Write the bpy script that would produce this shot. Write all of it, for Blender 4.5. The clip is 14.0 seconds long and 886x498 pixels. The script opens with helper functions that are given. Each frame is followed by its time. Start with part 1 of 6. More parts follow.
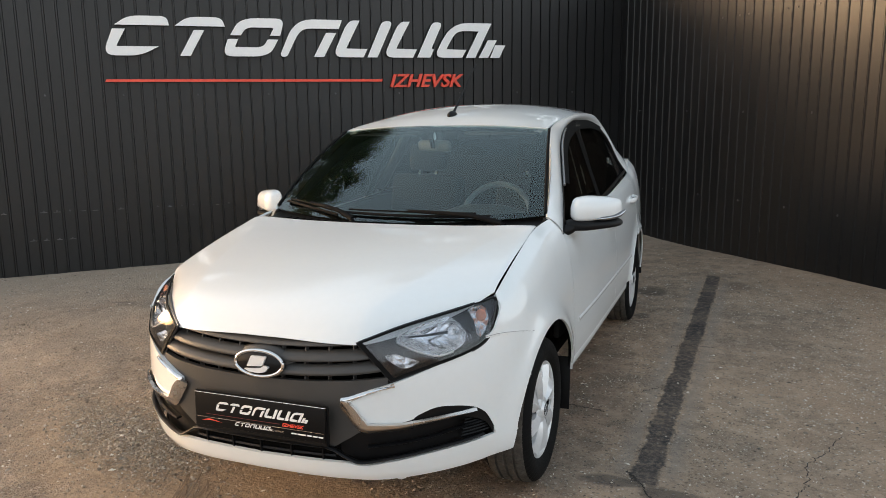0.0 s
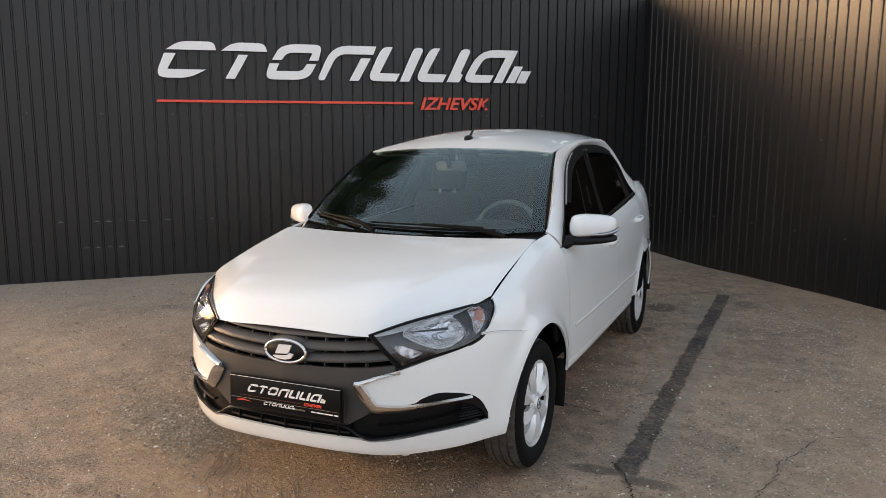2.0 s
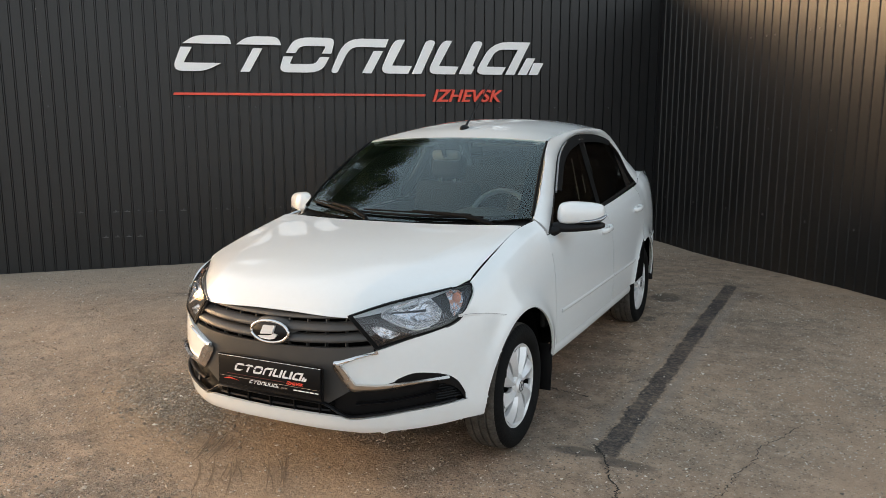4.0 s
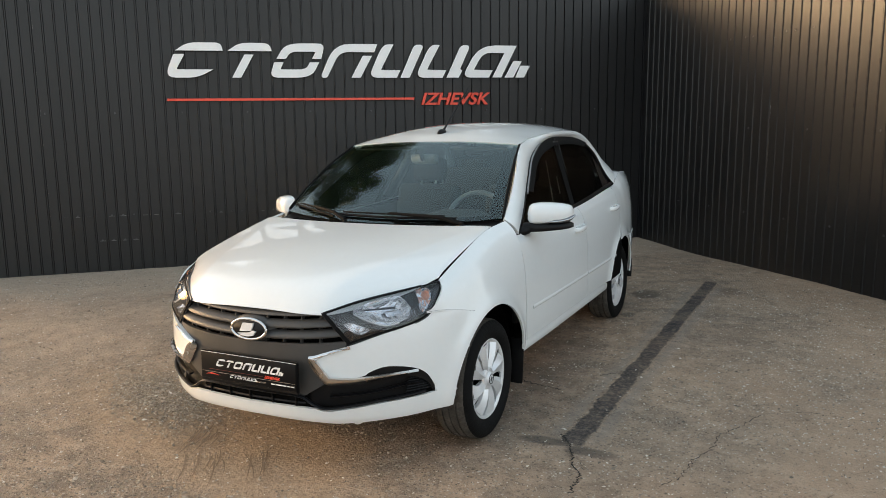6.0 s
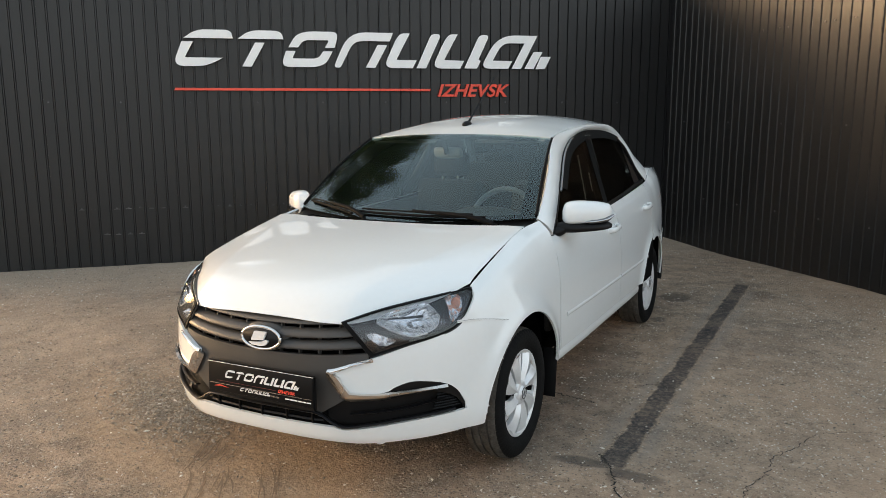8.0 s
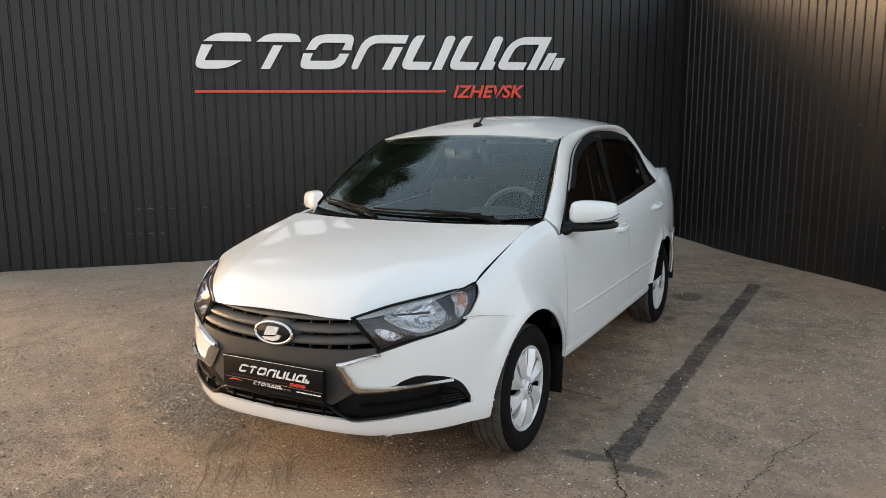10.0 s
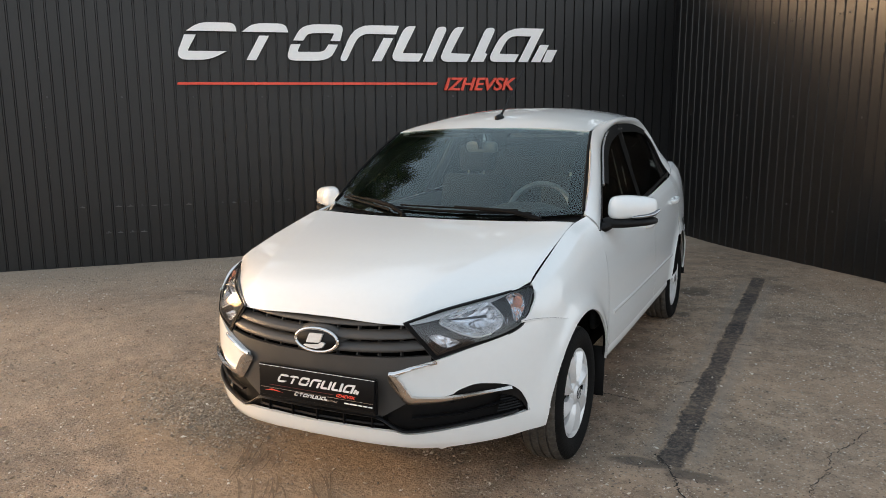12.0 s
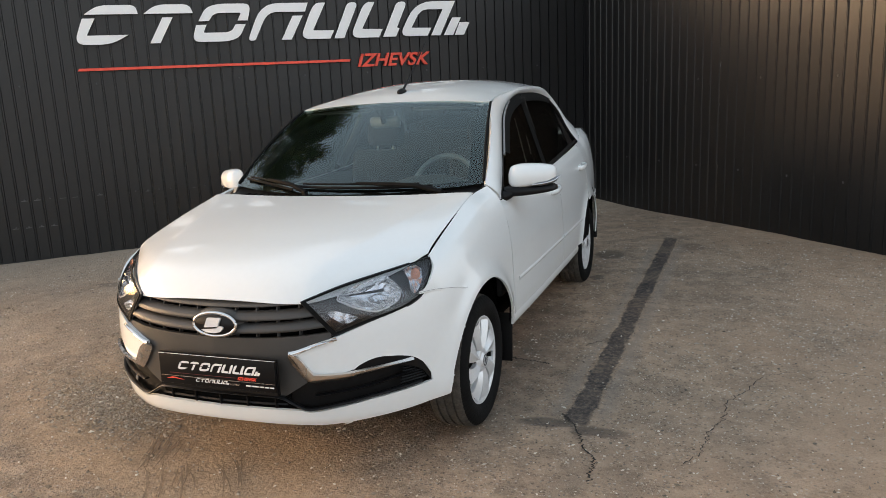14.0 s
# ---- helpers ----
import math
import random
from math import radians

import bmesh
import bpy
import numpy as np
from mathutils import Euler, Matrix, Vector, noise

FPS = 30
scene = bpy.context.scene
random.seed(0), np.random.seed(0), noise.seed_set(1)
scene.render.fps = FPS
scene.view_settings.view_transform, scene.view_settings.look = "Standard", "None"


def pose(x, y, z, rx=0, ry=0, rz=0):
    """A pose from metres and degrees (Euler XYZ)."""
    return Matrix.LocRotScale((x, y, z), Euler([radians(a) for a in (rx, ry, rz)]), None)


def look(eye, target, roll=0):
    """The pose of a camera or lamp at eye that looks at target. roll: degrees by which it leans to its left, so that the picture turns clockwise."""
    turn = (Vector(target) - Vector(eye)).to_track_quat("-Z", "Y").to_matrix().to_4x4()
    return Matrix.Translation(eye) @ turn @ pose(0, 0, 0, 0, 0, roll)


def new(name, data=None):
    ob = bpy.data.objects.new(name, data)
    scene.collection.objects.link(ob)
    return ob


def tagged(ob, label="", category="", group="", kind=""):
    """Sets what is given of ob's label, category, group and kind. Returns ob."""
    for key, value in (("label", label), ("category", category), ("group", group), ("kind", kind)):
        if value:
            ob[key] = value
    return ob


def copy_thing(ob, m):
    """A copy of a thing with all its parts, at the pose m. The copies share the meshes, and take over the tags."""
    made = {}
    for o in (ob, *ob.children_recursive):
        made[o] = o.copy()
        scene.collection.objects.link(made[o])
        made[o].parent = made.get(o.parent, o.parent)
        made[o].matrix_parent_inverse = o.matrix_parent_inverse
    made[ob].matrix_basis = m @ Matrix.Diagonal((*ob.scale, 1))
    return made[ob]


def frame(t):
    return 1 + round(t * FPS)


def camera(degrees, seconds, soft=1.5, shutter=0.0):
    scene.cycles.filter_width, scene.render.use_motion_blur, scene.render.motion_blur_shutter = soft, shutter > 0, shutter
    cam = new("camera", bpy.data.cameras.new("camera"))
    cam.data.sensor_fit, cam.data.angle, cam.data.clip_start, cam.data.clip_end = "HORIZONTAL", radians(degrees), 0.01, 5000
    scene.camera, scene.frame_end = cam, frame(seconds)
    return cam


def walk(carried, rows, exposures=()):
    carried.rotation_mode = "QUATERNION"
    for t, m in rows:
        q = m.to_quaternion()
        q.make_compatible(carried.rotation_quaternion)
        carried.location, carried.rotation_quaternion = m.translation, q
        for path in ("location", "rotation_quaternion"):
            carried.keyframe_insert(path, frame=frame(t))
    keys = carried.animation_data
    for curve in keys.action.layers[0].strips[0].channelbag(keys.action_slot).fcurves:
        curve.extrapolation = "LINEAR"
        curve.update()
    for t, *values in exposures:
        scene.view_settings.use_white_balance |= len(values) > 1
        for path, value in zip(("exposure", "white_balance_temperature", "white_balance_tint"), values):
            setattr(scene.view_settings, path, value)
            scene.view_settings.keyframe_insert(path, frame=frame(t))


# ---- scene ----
cam = camera(59.7, 14.0, 0.75)
PATH = [
    (0, (1.522, -2.882, 1.516), (0.794, -1.056, 1.143), -0.6),
    (0.5, (1.55, -3.04, 1.538), (0.81, -1.218, 1.176), -0.6),
    (1, (1.595, -3.234, 1.546), (0.838, -1.414, 1.202), -0.5),
    (1.5, (1.645, -3.293, 1.548), (0.865, -1.481, 1.22), -0.2),
    (2, (1.79, -3.208, 1.545), (0.974, -1.411, 1.221), 0.2),
    (2.5, (1.923, -3.128, 1.535), (1.063, -1.353, 1.204), 0.3),
    (3, (1.974, -3.102, 1.511), (1.092, -1.34, 1.17), 0.5),
    (5.5, (2.157, -3.385, 1.546), (1.274, -1.622, 1.211), -0.7),
    (6, (2.224, -3.293, 1.55), (1.334, -1.534, 1.211), -0.6),
    (6.5, (2.163, -3.269, 1.544), (1.266, -1.514, 1.205), -0.5),
    (7, (2.017, -3.235, 1.542), (1.126, -1.477, 1.2), -0.2),
    (7.5, (1.927, -3.191, 1.539), (1.034, -1.435, 1.194), -0.1),
    (8, (1.989, -3.057, 1.529), (1.085, -1.308, 1.176), -0.1),
    (10.5, (2.079, -3.162, 1.543), (1.127, -1.439, 1.192), -0.3),
    (11, (1.976, -3.269, 1.549), (1.059, -1.527, 1.198), -0.3),
    (11.5, (1.823, -3.201, 1.523), (0.931, -1.447, 1.167), -0.3),
    (12, (1.667, -3.11, 1.525), (0.811, -1.34, 1.158), -0.3),
    (12.5, (1.577, -3.267, 1.55), (0.765, -1.479, 1.174), -0.5),
    (13, (1.509, -3.441, 1.551), (0.739, -1.636, 1.166), -0.8),
    (13.5, (1.639, -3.365, 1.542), (0.915, -1.544, 1.141), -1.5),
    (14, (1.825, -3.062, 1.513), (1.118, -1.241, 1.083), -2.6),
]
walk(cam, [(t, look(eye, target, roll)) for t, eye, target, roll in PATH], exposures=[(0, 1.08, 6740, 14), (0.5, 1.03, 6740, 16), (1.0, 0.99, 6740, 18), (1.5, 0.97, 6740, 18), (2.0, 0.99, 6740, 18), (3.0, 1.04, 6740, 16), (5.5, 1.10, 6680, 11), (8.0, 1.12, 6720, 12), (10.5, 1.07, 6740, 15), (14, 1.07, 6740, 15)])

# ---- light ----
world = bpy.data.worlds.new("evening_sky")
scene.world = world
world.use_nodes = True
wn = world.node_tree.nodes
sky = wn.new("ShaderNodeTexSky")
sky.sky_type, sky.sun_disc = "NISHITA", False
SUN_EL, SUN_AZ = radians(9), radians(263)
sky.sun_elevation, sky.sun_rotation = SUN_EL, SUN_AZ
sky.air_density, sky.dust_density, sky.ozone_density = 1.0, 5.0, 1.0
wn["Background"].inputs["Strength"].default_value = 0.15
# a thin, even cloud cover lies over the clear sky
cloud, cover, veil, lay = (wn.new("ShaderNode" + k) for k in ("TexNoise", "MapRange", "RGB", "Mix"))
cloud.inputs["Scale"].default_value, cloud.inputs["Detail"].default_value = 1.6, 4
cover.inputs[3].default_value, cover.inputs[4].default_value = 0.75, 1.0
veil.outputs[0].default_value = (2.20, 2.72, 3.05, 1)
# the cover breaks up towards the low evening sun
place, west, rise, thin = (wn.new("ShaderNode" + k) for k in ("TexCoord", "VectorMath", "MapRange", "Math"))
west.operation = "DOT_PRODUCT"
west.inputs[1].default_value = (math.sin(SUN_AZ), math.cos(SUN_AZ), 0)
# the deck of cloud is lit from below by the evening, brighter towards the horizon
low, height, fall, deck = (wn.new("ShaderNode" + k) for k in ("RGB", "SeparateXYZ", "MapRange", "Mix"))
low.outputs[0].default_value = (4.7, 5.2, 5.4, 1)
fall.interpolation_type, deck.data_type = "SMOOTHSTEP", "RGBA"
fall.inputs[1].default_value, fall.inputs[2].default_value = 0.02, 0.75
for a, b in ((place.outputs["Generated"], height.inputs[0]), (height.outputs[2], fall.inputs[0]), (fall.outputs[0], deck.inputs[0]),
             (low.outputs[0], deck.inputs[6]), (veil.outputs[0], deck.inputs[7])):
    world.node_tree.links.new(a, b)
rise.interpolation_type = "SMOOTHSTEP"
rise.inputs[1].default_value, rise.inputs[2].default_value, rise.inputs[3].default_value = 0.97, 0.60, 0.0
thin.operation = "MULTIPLY"
# and only near the horizon
lift, either = wn.new("ShaderNodeMapRange"), wn.new("ShaderNodeMath")
lift.interpolation_type, either.operation = "SMOOTHSTEP", "MAXIMUM"
lift.inputs[1].default_value, lift.inputs[2].default_value = 0.16, 0.42
lay.data_type = "RGBA"
glow = wn.new("ShaderNodeVectorMath")
glow.operation = "MULTIPLY"
glow.inputs[1].default_value = (1.80, 1.74, 1.92)
for a, b in ((cloud.outputs["Fac"], cover.inputs[0]), (place.outputs["Generated"], west.inputs[0]), (west.outputs["Value"], rise.inputs[0]),
             (height.outputs[2], lift.inputs[0]), (rise.outputs[0], either.inputs[0]), (lift.outputs[0], either.inputs[1]),
             (cover.outputs[0], thin.inputs[0]), (either.outputs[0], thin.inputs[1]), (thin.outputs[0], lay.inputs[0]), (sky.outputs[0], glow.inputs[0]), (glow.outputs[0], lay.inputs[6]),
             (deck.outputs[2], lay.inputs[7]), (lay.outputs[2], wn["Background"].inputs["Color"])):
    world.node_tree.links.new(a, b)
sun = new("sun", bpy.data.lights.new("sun", "SUN"))
sun.data.energy, sun.data.angle, sun.data.color = 0.25, radians(44), (1.0, 0.92, 0.82)
sun_way = Vector((math.sin(SUN_AZ) * math.cos(SUN_EL), math.cos(SUN_AZ) * math.cos(SUN_EL), math.sin(SUN_EL)))
sun.matrix_world = look(sun_way * 30, (0, 0, 0))


# ---- materials ----
def material(name, color, rough=0.5, metal=0.0, coat=0.0, coat_rough=0.03, vary=0.0, vary_scale=6.0, fine=0.0,
             fine_scale=120.0, bump=0.0, bump_scale=200.0, bump_depth=0.002, spec=0.5, stretch=(1, 1, 1), rough_vary=0.0):
    m = bpy.data.materials.new(name)
    m.use_nodes = True
    nt = m.node_tree
    nd, lk = nt.nodes, nt.links
    b = nd["Principled BSDF"]
    b.inputs["Roughness"].default_value, b.inputs["Metallic"].default_value = rough, metal
    b.inputs["Coat Weight"].default_value, b.inputs["Coat Roughness"].default_value = coat, coat_rough
    b.inputs["Specular IOR Level"].default_value = spec
    b.inputs["Base Color"].default_value = (*color, 1)
    tc = nd.new("ShaderNodeTexCoord")
    mp = nd.new("ShaderNodeMapping")
    mp.inputs["Scale"].default_value = stretch
    lk.new(tc.outputs["Object"], mp.inputs[0])

    def noise_tex(scale, detail=5):
        n = nd.new("ShaderNodeTexNoise")
        n.inputs["Scale"].default_value, n.inputs["Detail"].default_value = scale, detail
        lk.new(mp.outputs[0], n.inputs["Vector"])
        return n.outputs["Fac"]

    last = None
    for amount, scale in ((vary, vary_scale), (fine, fine_scale)):
        if amount:
            mr = nd.new("ShaderNodeMapRange")
            mr.inputs[1].default_value, mr.inputs[2].default_value = 0.25, 0.75
            mr.inputs[3].default_value, mr.inputs[4].default_value = 1 - amount, 1 + amount
            lk.new(noise_tex(scale), mr.inputs[0])
            mx = nd.new("ShaderNodeVectorMath")
            mx.operation = "SCALE"
            if last is None:
                mx.inputs[0].default_value = color
            else:
                lk.new(last, mx.inputs[0])
            lk.new(mr.outputs[0], mx.inputs["Scale"])
            last = mx.outputs[0]
    if last is not None:
        lk.new(last, b.inputs["Base Color"])
    if rough_vary:
        mr = nd.new("ShaderNodeMapRange")
        mr.inputs[1].default_value, mr.inputs[2].default_value = 0.3, 0.7
        mr.inputs[3].default_value, mr.inputs[4].default_value = rough - rough_vary, rough + rough_vary
        lk.new(noise_tex(vary_scale * 1.7), mr.inputs[0])
        lk.new(mr.outputs[0], b.inputs["Roughness"])
    if bump:
        bp = nd.new("ShaderNodeBump")
        bp.inputs["Strength"].default_value, bp.inputs["Distance"].default_value = bump, bump_depth
        lk.new(noise_tex(bump_scale, 3), bp.inputs["Height"])
        lk.new(bp.outputs[0], b.inputs["Normal"])
    return m


CLEAR = []


def glass(name, tint, rough=0.0, ior=1.5, sheen=(0.9, 0.9, 0.9)):
    m = bpy.data.materials.new(name)
    CLEAR.append(m)
    m.use_nodes = True
    nd, lk = m.node_tree.nodes, m.node_tree.links
    nd.remove(nd["Principled BSDF"])
    tr, gl, fr, mx = (nd.new("ShaderNode" + k) for k in ("BsdfTransparent", "BsdfGlossy", "Fresnel", "MixShader"))
    tr.inputs[0].default_value = (*tint, 1)
    gl.inputs["Color"].default_value = (*sheen, 1)
    gl.inputs["Roughness"].default_value = rough
    fr.inputs["IOR"].default_value = ior
    lk.new(fr.outputs[0], mx.inputs[0])
    lk.new(tr.outputs[0], mx.inputs[1])
    lk.new(gl.outputs[0], mx.inputs[2])
    lk.new(mx.outputs[0], nd["Material Output"].inputs[0])
    return m


PAINT = material("white_car_paint", (0.745, 0.765, 0.765), 0.40, coat=1.0, coat_rough=0.02, vary=0.012, vary_scale=3.0, fine=0.01, fine_scale=40)
GREY = material("graphite_plastic", (0.043, 0.041, 0.039), 0.46, vary=0.12, vary_scale=9, bump=0.25, bump_scale=900, bump_depth=0.0006)
BLACK = material("black_plastic", (0.0045, 0.0045, 0.005), 0.42, vary=0.2, vary_scale=12, bump=0.2, bump_scale=700, bump_depth=0.0005, spec=0.20)
GLOSS = material("gloss_black", (0.008, 0.008, 0.009), 0.12, coat=0.6, vary=0.1)
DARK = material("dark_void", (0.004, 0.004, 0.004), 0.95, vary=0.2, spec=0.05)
DUST = material("dusty_groove", (0.060, 0.048, 0.036), 0.9, vary=0.3, vary_scale=20, fine=0.2)
TREAD = material("dusty_tread", (0.072, 0.065, 0.057), 0.9, vary=0.3, vary_scale=20, fine=0.25, fine_scale=90, spec=0.1)
RUBBER = material("tyre_rubber", (0.006, 0.006, 0.006), 0.72, vary=0.25, vary_scale=14, fine=0.15, fine_scale=160, bump=0.3, bump_scale=400, spec=0.10)
CHROME = material("chrome", (0.72, 0.71, 0.70), 0.10, metal=1.0, vary=0.04, rough_vary=0.04)
SATIN = material("satin_chrome", (0.70, 0.665, 0.63), 0.27, metal=1.0, vary=0.05, rough_vary=0.05)
SILVER = material("silver_wheel_paint", (0.72, 0.73, 0.74), 0.30, metal=0.30, coat=0.5, vary=0.05, vary_scale=20, fine=0.04)
REFLECT = material("lamp_reflector", (0.95, 0.955, 0.96), 0.11, metal=0.85, vary=0.05, bump=0.2, bump_scale=60)
LAMP_GREY = material("lamp_bezel", (0.16, 0.165, 0.175), 0.28, metal=0.4, vary=0.1)
AMBER = material("amber_bulb", (0.78, 0.33, 0.20), 0.2, coat=0.5, vary=0.2, vary_scale=40)
LENS = glass("clear_lamp_lens", (0.90, 0.91, 0.93), ior=1.5)
SCREEN = glass("windscreen_glass", (0.80, 0.90, 0.90), ior=1.80, sheen=(0.82, 0.97, 0.98))
POT = material("lamp_pot", (0.022, 0.023, 0.026), 0.34, metal=0.3, vary=0.15)
SIDE = glass("smoked_side_glass", (0.42, 0.43, 0.41), ior=1.06)
SMOKE = glass("smoked_acrylic", (0.08, 0.08, 0.085), rough=0.03, ior=1.5)
CABIN = material("cabin_plastic", (0.042, 0.045, 0.049), 0.6, vary=0.15, bump=0.3, bump_scale=500)
CLOTH = material("seat_cloth", (0.022, 0.024, 0.027), 0.95, vary=0.2, vary_scale=20, bump=0.4, bump_scale=900)
RIM_GREY = material("steering_wheel_grey", (0.24, 0.245, 0.25), 0.5, vary=0.1)
LINER = material("headliner", (0.25, 0.245, 0.235), 0.9, vary=0.06, bump=0.2, bump_scale=600)
MIRROR_GREY = material("grey_mirror_housing", (0.25, 0.25, 0.245), 0.5, vary=0.05)
REAR_GLASS = glass("smoked_rear_glass", (0.30, 0.31, 0.29), ior=1.4)
PALE = material("pale_plastic", (0.75, 0.75, 0.74), 0.4, vary=0.04)
LETTER = material("white_acrylic", (0.93, 0.92, 0.90), 0.42, vary=0.03, vary_scale=2, fine=0.02, fine_scale=30)
LETTER_SIDE = material("black_letter_side", (0.02, 0.02, 0.02), 0.5, vary=0.1)
DIM_RED = material("dull_red_print", (0.16, 0.035, 0.03), 0.5, vary=0.1)
RED = material("red_acrylic", (0.88, 0.085, 0.048), 0.4, vary=0.06, vary_scale=3, fine=0.03)
PLATE_BLACK = material("plate_print_black", (0.005, 0.005, 0.0055), 0.30, spec=0.2, vary=0.1)
DEFLECTOR_EDGE = material("lit_acrylic_edge", (0.16, 0.165, 0.17), 0.25, coat=0.5, vary=0.1)
SCREW = material("painted_screw", (0.10, 0.10, 0.105), 0.4, metal=0.6, vary=0.2)


# ---- mesh tools ----
def curve(xs, ys):
    """A smooth monotone curve through (xs, ys); ys may be numbers or points."""
    xs, ys = np.asarray(xs, float), np.asarray(ys, float)
    flat = ys.ndim == 1
    ys = ys[:, None] if flat else ys
    h, d = np.diff(xs)[:, None], np.diff(ys, axis=0) / np.diff(xs)[:, None]
    m = np.zeros_like(ys)
    m[0], m[-1] = d[0], d[-1]
    same = d[:-1] * d[1:] > 0
    w1, w2 = 2 * h[1:] + h[:-1], h[1:] + 2 * h[:-1]
    with np.errstate(divide="ignore", invalid="ignore"):
        m[1:-1] = np.where(same, (w1 + w2) / (w1 / d[:-1] + w2 / d[1:]), 0)

    def at(x):
        x = np.clip(np.asarray(x, float), xs[0], xs[-1])
        k = np.clip(np.searchsorted(xs, x, side="right") - 1, 0, len(xs) - 2)
        hh = (xs[k + 1] - xs[k])[..., None]
        t = ((x - xs[k]) / (xs[k + 1] - xs[k]))[..., None]
        out = (2 * t**3 - 3 * t**2 + 1) * ys[k] + (t**3 - 2 * t**2 + t) * hh * m[k]
        out = out + (3 * t**2 - 2 * t**3) * ys[k + 1] + (t**3 - t**2) * hh * m[k + 1]
        return out[..., 0] if flat else out
    return at


def path3(points):
    """A smooth curve of 0..1 through points in space, by length."""
    p = np.asarray(points, float)
    s = np.r_[0, np.cumsum(np.linalg.norm(np.diff(p, axis=0), axis=1))]
    return curve(s / s[-1], p)


def mesh_object(name, verts, faces, mat, parent=None, label="", sharp=35, smooth=True):
    me = bpy.data.meshes.new(name)
    me.from_pydata([tuple(map(float, v)) for v in verts], [], [tuple(int(i) for i in f) for f in faces])
    for m in (mat if isinstance(mat, (list, tuple)) else [mat]):
        me.materials.append(m)
    if smooth:
        me.shade_smooth()
        me.set_sharp_from_angle(angle=radians(sharp))
    me.update()
    ob = new(name, me)
    ob.parent = parent
    if label:
        tagged(ob, label)
    return ob


def part(name, bm, mat, parent, label="", sharp=35):
    me = bpy.data.meshes.new(name)
    bm.to_mesh(me)
    bm.free()
    for m in (mat if isinstance(mat, (list, tuple)) else [mat]):
        me.materials.append(m)
    me.shade_smooth()
    me.set_sharp_from_angle(angle=radians(sharp))
    ob = new(name, me)
    ob.parent = parent
    if label:
        tagged(ob, label)
    return ob


def grid_faces(nu, nv, close_u=False):
    f = []
    for i in range(nu if close_u else nu - 1):
        for j in range(nv - 1):
            a, b = i * nv + j, ((i + 1) % nu) * nv + j
            f.append((a, b, b + 1, a + 1))
    return f


def thicken(v, f, t, out):
    """Give an open sheet thickness t on its inner side; out: a rough outward way, or a point inside as ('from', point)."""
    v = np.asarray(v, float)
    f = [tuple(q) for q in f]
    n = np.zeros_like(v)
    for q in f:
        a = v[list(q)]
        c = np.cross(a[2] - a[0], a[-1] - a[1])
        n[list(q)] += c
    n /= np.linalg.norm(n, axis=1, keepdims=True) + 1e-12
    used = sorted({i for q in f for i in q})
    if isinstance(out[0], str):
        want = (v - np.asarray(out[1]))[used]
    else:
        want = np.broadcast_to(np.asarray(out, float), v.shape)[used]
    if (n[used] * want).sum() < 0:
        f = [q[::-1] for q in f]
        n = -n
    if t <= 0:
        return v, f
    k = len(v)
    edges = {}
    for q in f:
        for a, b in zip(q, q[1:] + q[:1]):
            edges[(a, b)] = edges.get((a, b), 0) + 1
    rim = [(a, b) for a, b in edges if (b, a) not in edges]
    g = f + [tuple(i + k for i in q[::-1]) for q in f] + [(b, a, a + k, b + k) for a, b in rim]
    return np.r_[v, v - n * t], g


def sheet(name, fn, nu, nv, mat, parent, out, t=0.004, cut=None, label="", sharp=40):
    """A panel from fn(u, v) over 0..1; cut(points): true where the panel is cut away, with a snap(points) to its edge."""
    u, v = np.meshgrid(np.linspace(0, 1, nu), np.linspace(0, 1, nv), indexing="ij")
    p = np.stack(np.broadcast_arrays(*fn(u, v)), -1).reshape(-1, 3)
    f = grid_faces(nu, nv)
    if cut:
        for inside, snap in cut:
            bad = inside(p)
            keep = [q for q in f if not all(bad[i] for i in q)]
            mixed = sorted({i for q in keep for i in q if bad[i]})
            p[mixed] = snap(p[mixed])
            f = keep
        used = sorted({i for q in f for i in q})
        at = {i: k for k, i in enumerate(used)}
        p, f = p[used], [tuple(at[i] for i in q) for q in f]
    k = len(f)
    p, f = thicken(p, f, t, out)
    if mat in CLEAR and t > 0:
        f = f[:k] + [q[::-1] for q in f[k:2 * k]] + f[2 * k:]
    return mesh_object(name, p, f, mat, parent, label, sharp)


def tube(name, points, radius, mat, parent, sides=10, label="", closed=False, flat=(1, 1)):
    p = np.asarray(points, float)
    n = len(p)
    r = np.broadcast_to(np.asarray(radius, float), (n,))
    tang = np.roll(p, -1, 0) - np.roll(p, 1, 0) if closed else np.gradient(p, axis=0)
    verts = []
    for i in range(n):
        tv = Vector(tang[i]).normalized()
        up = Vector((0, 0, 1)) if abs(tv.z) < 0.9 else Vector((0, 1, 0))
        a = tv.cross(up).normalized()
        b = a.cross(tv)
        for k in range(sides):
            w = 2 * math.pi * k / sides
            verts.append(Vector(p[i]) + (a * math.cos(w) * flat[0] + b * math.sin(w) * flat[1]) * float(r[i]))
    faces = []
    for i in range(n if closed else n - 1):
        for k in range(sides):
            a, b = i * sides + k, i * sides + (k + 1) % sides
            c = ((i + 1) % n) * sides
            faces.append((a, b, c + (k + 1) % sides, c + k))
    if not closed:
        faces += [tuple(range(sides))[::-1], tuple((n - 1) * sides + k for k in range(sides))]
    return mesh_object(name, verts, faces, mat, parent, label, 50)


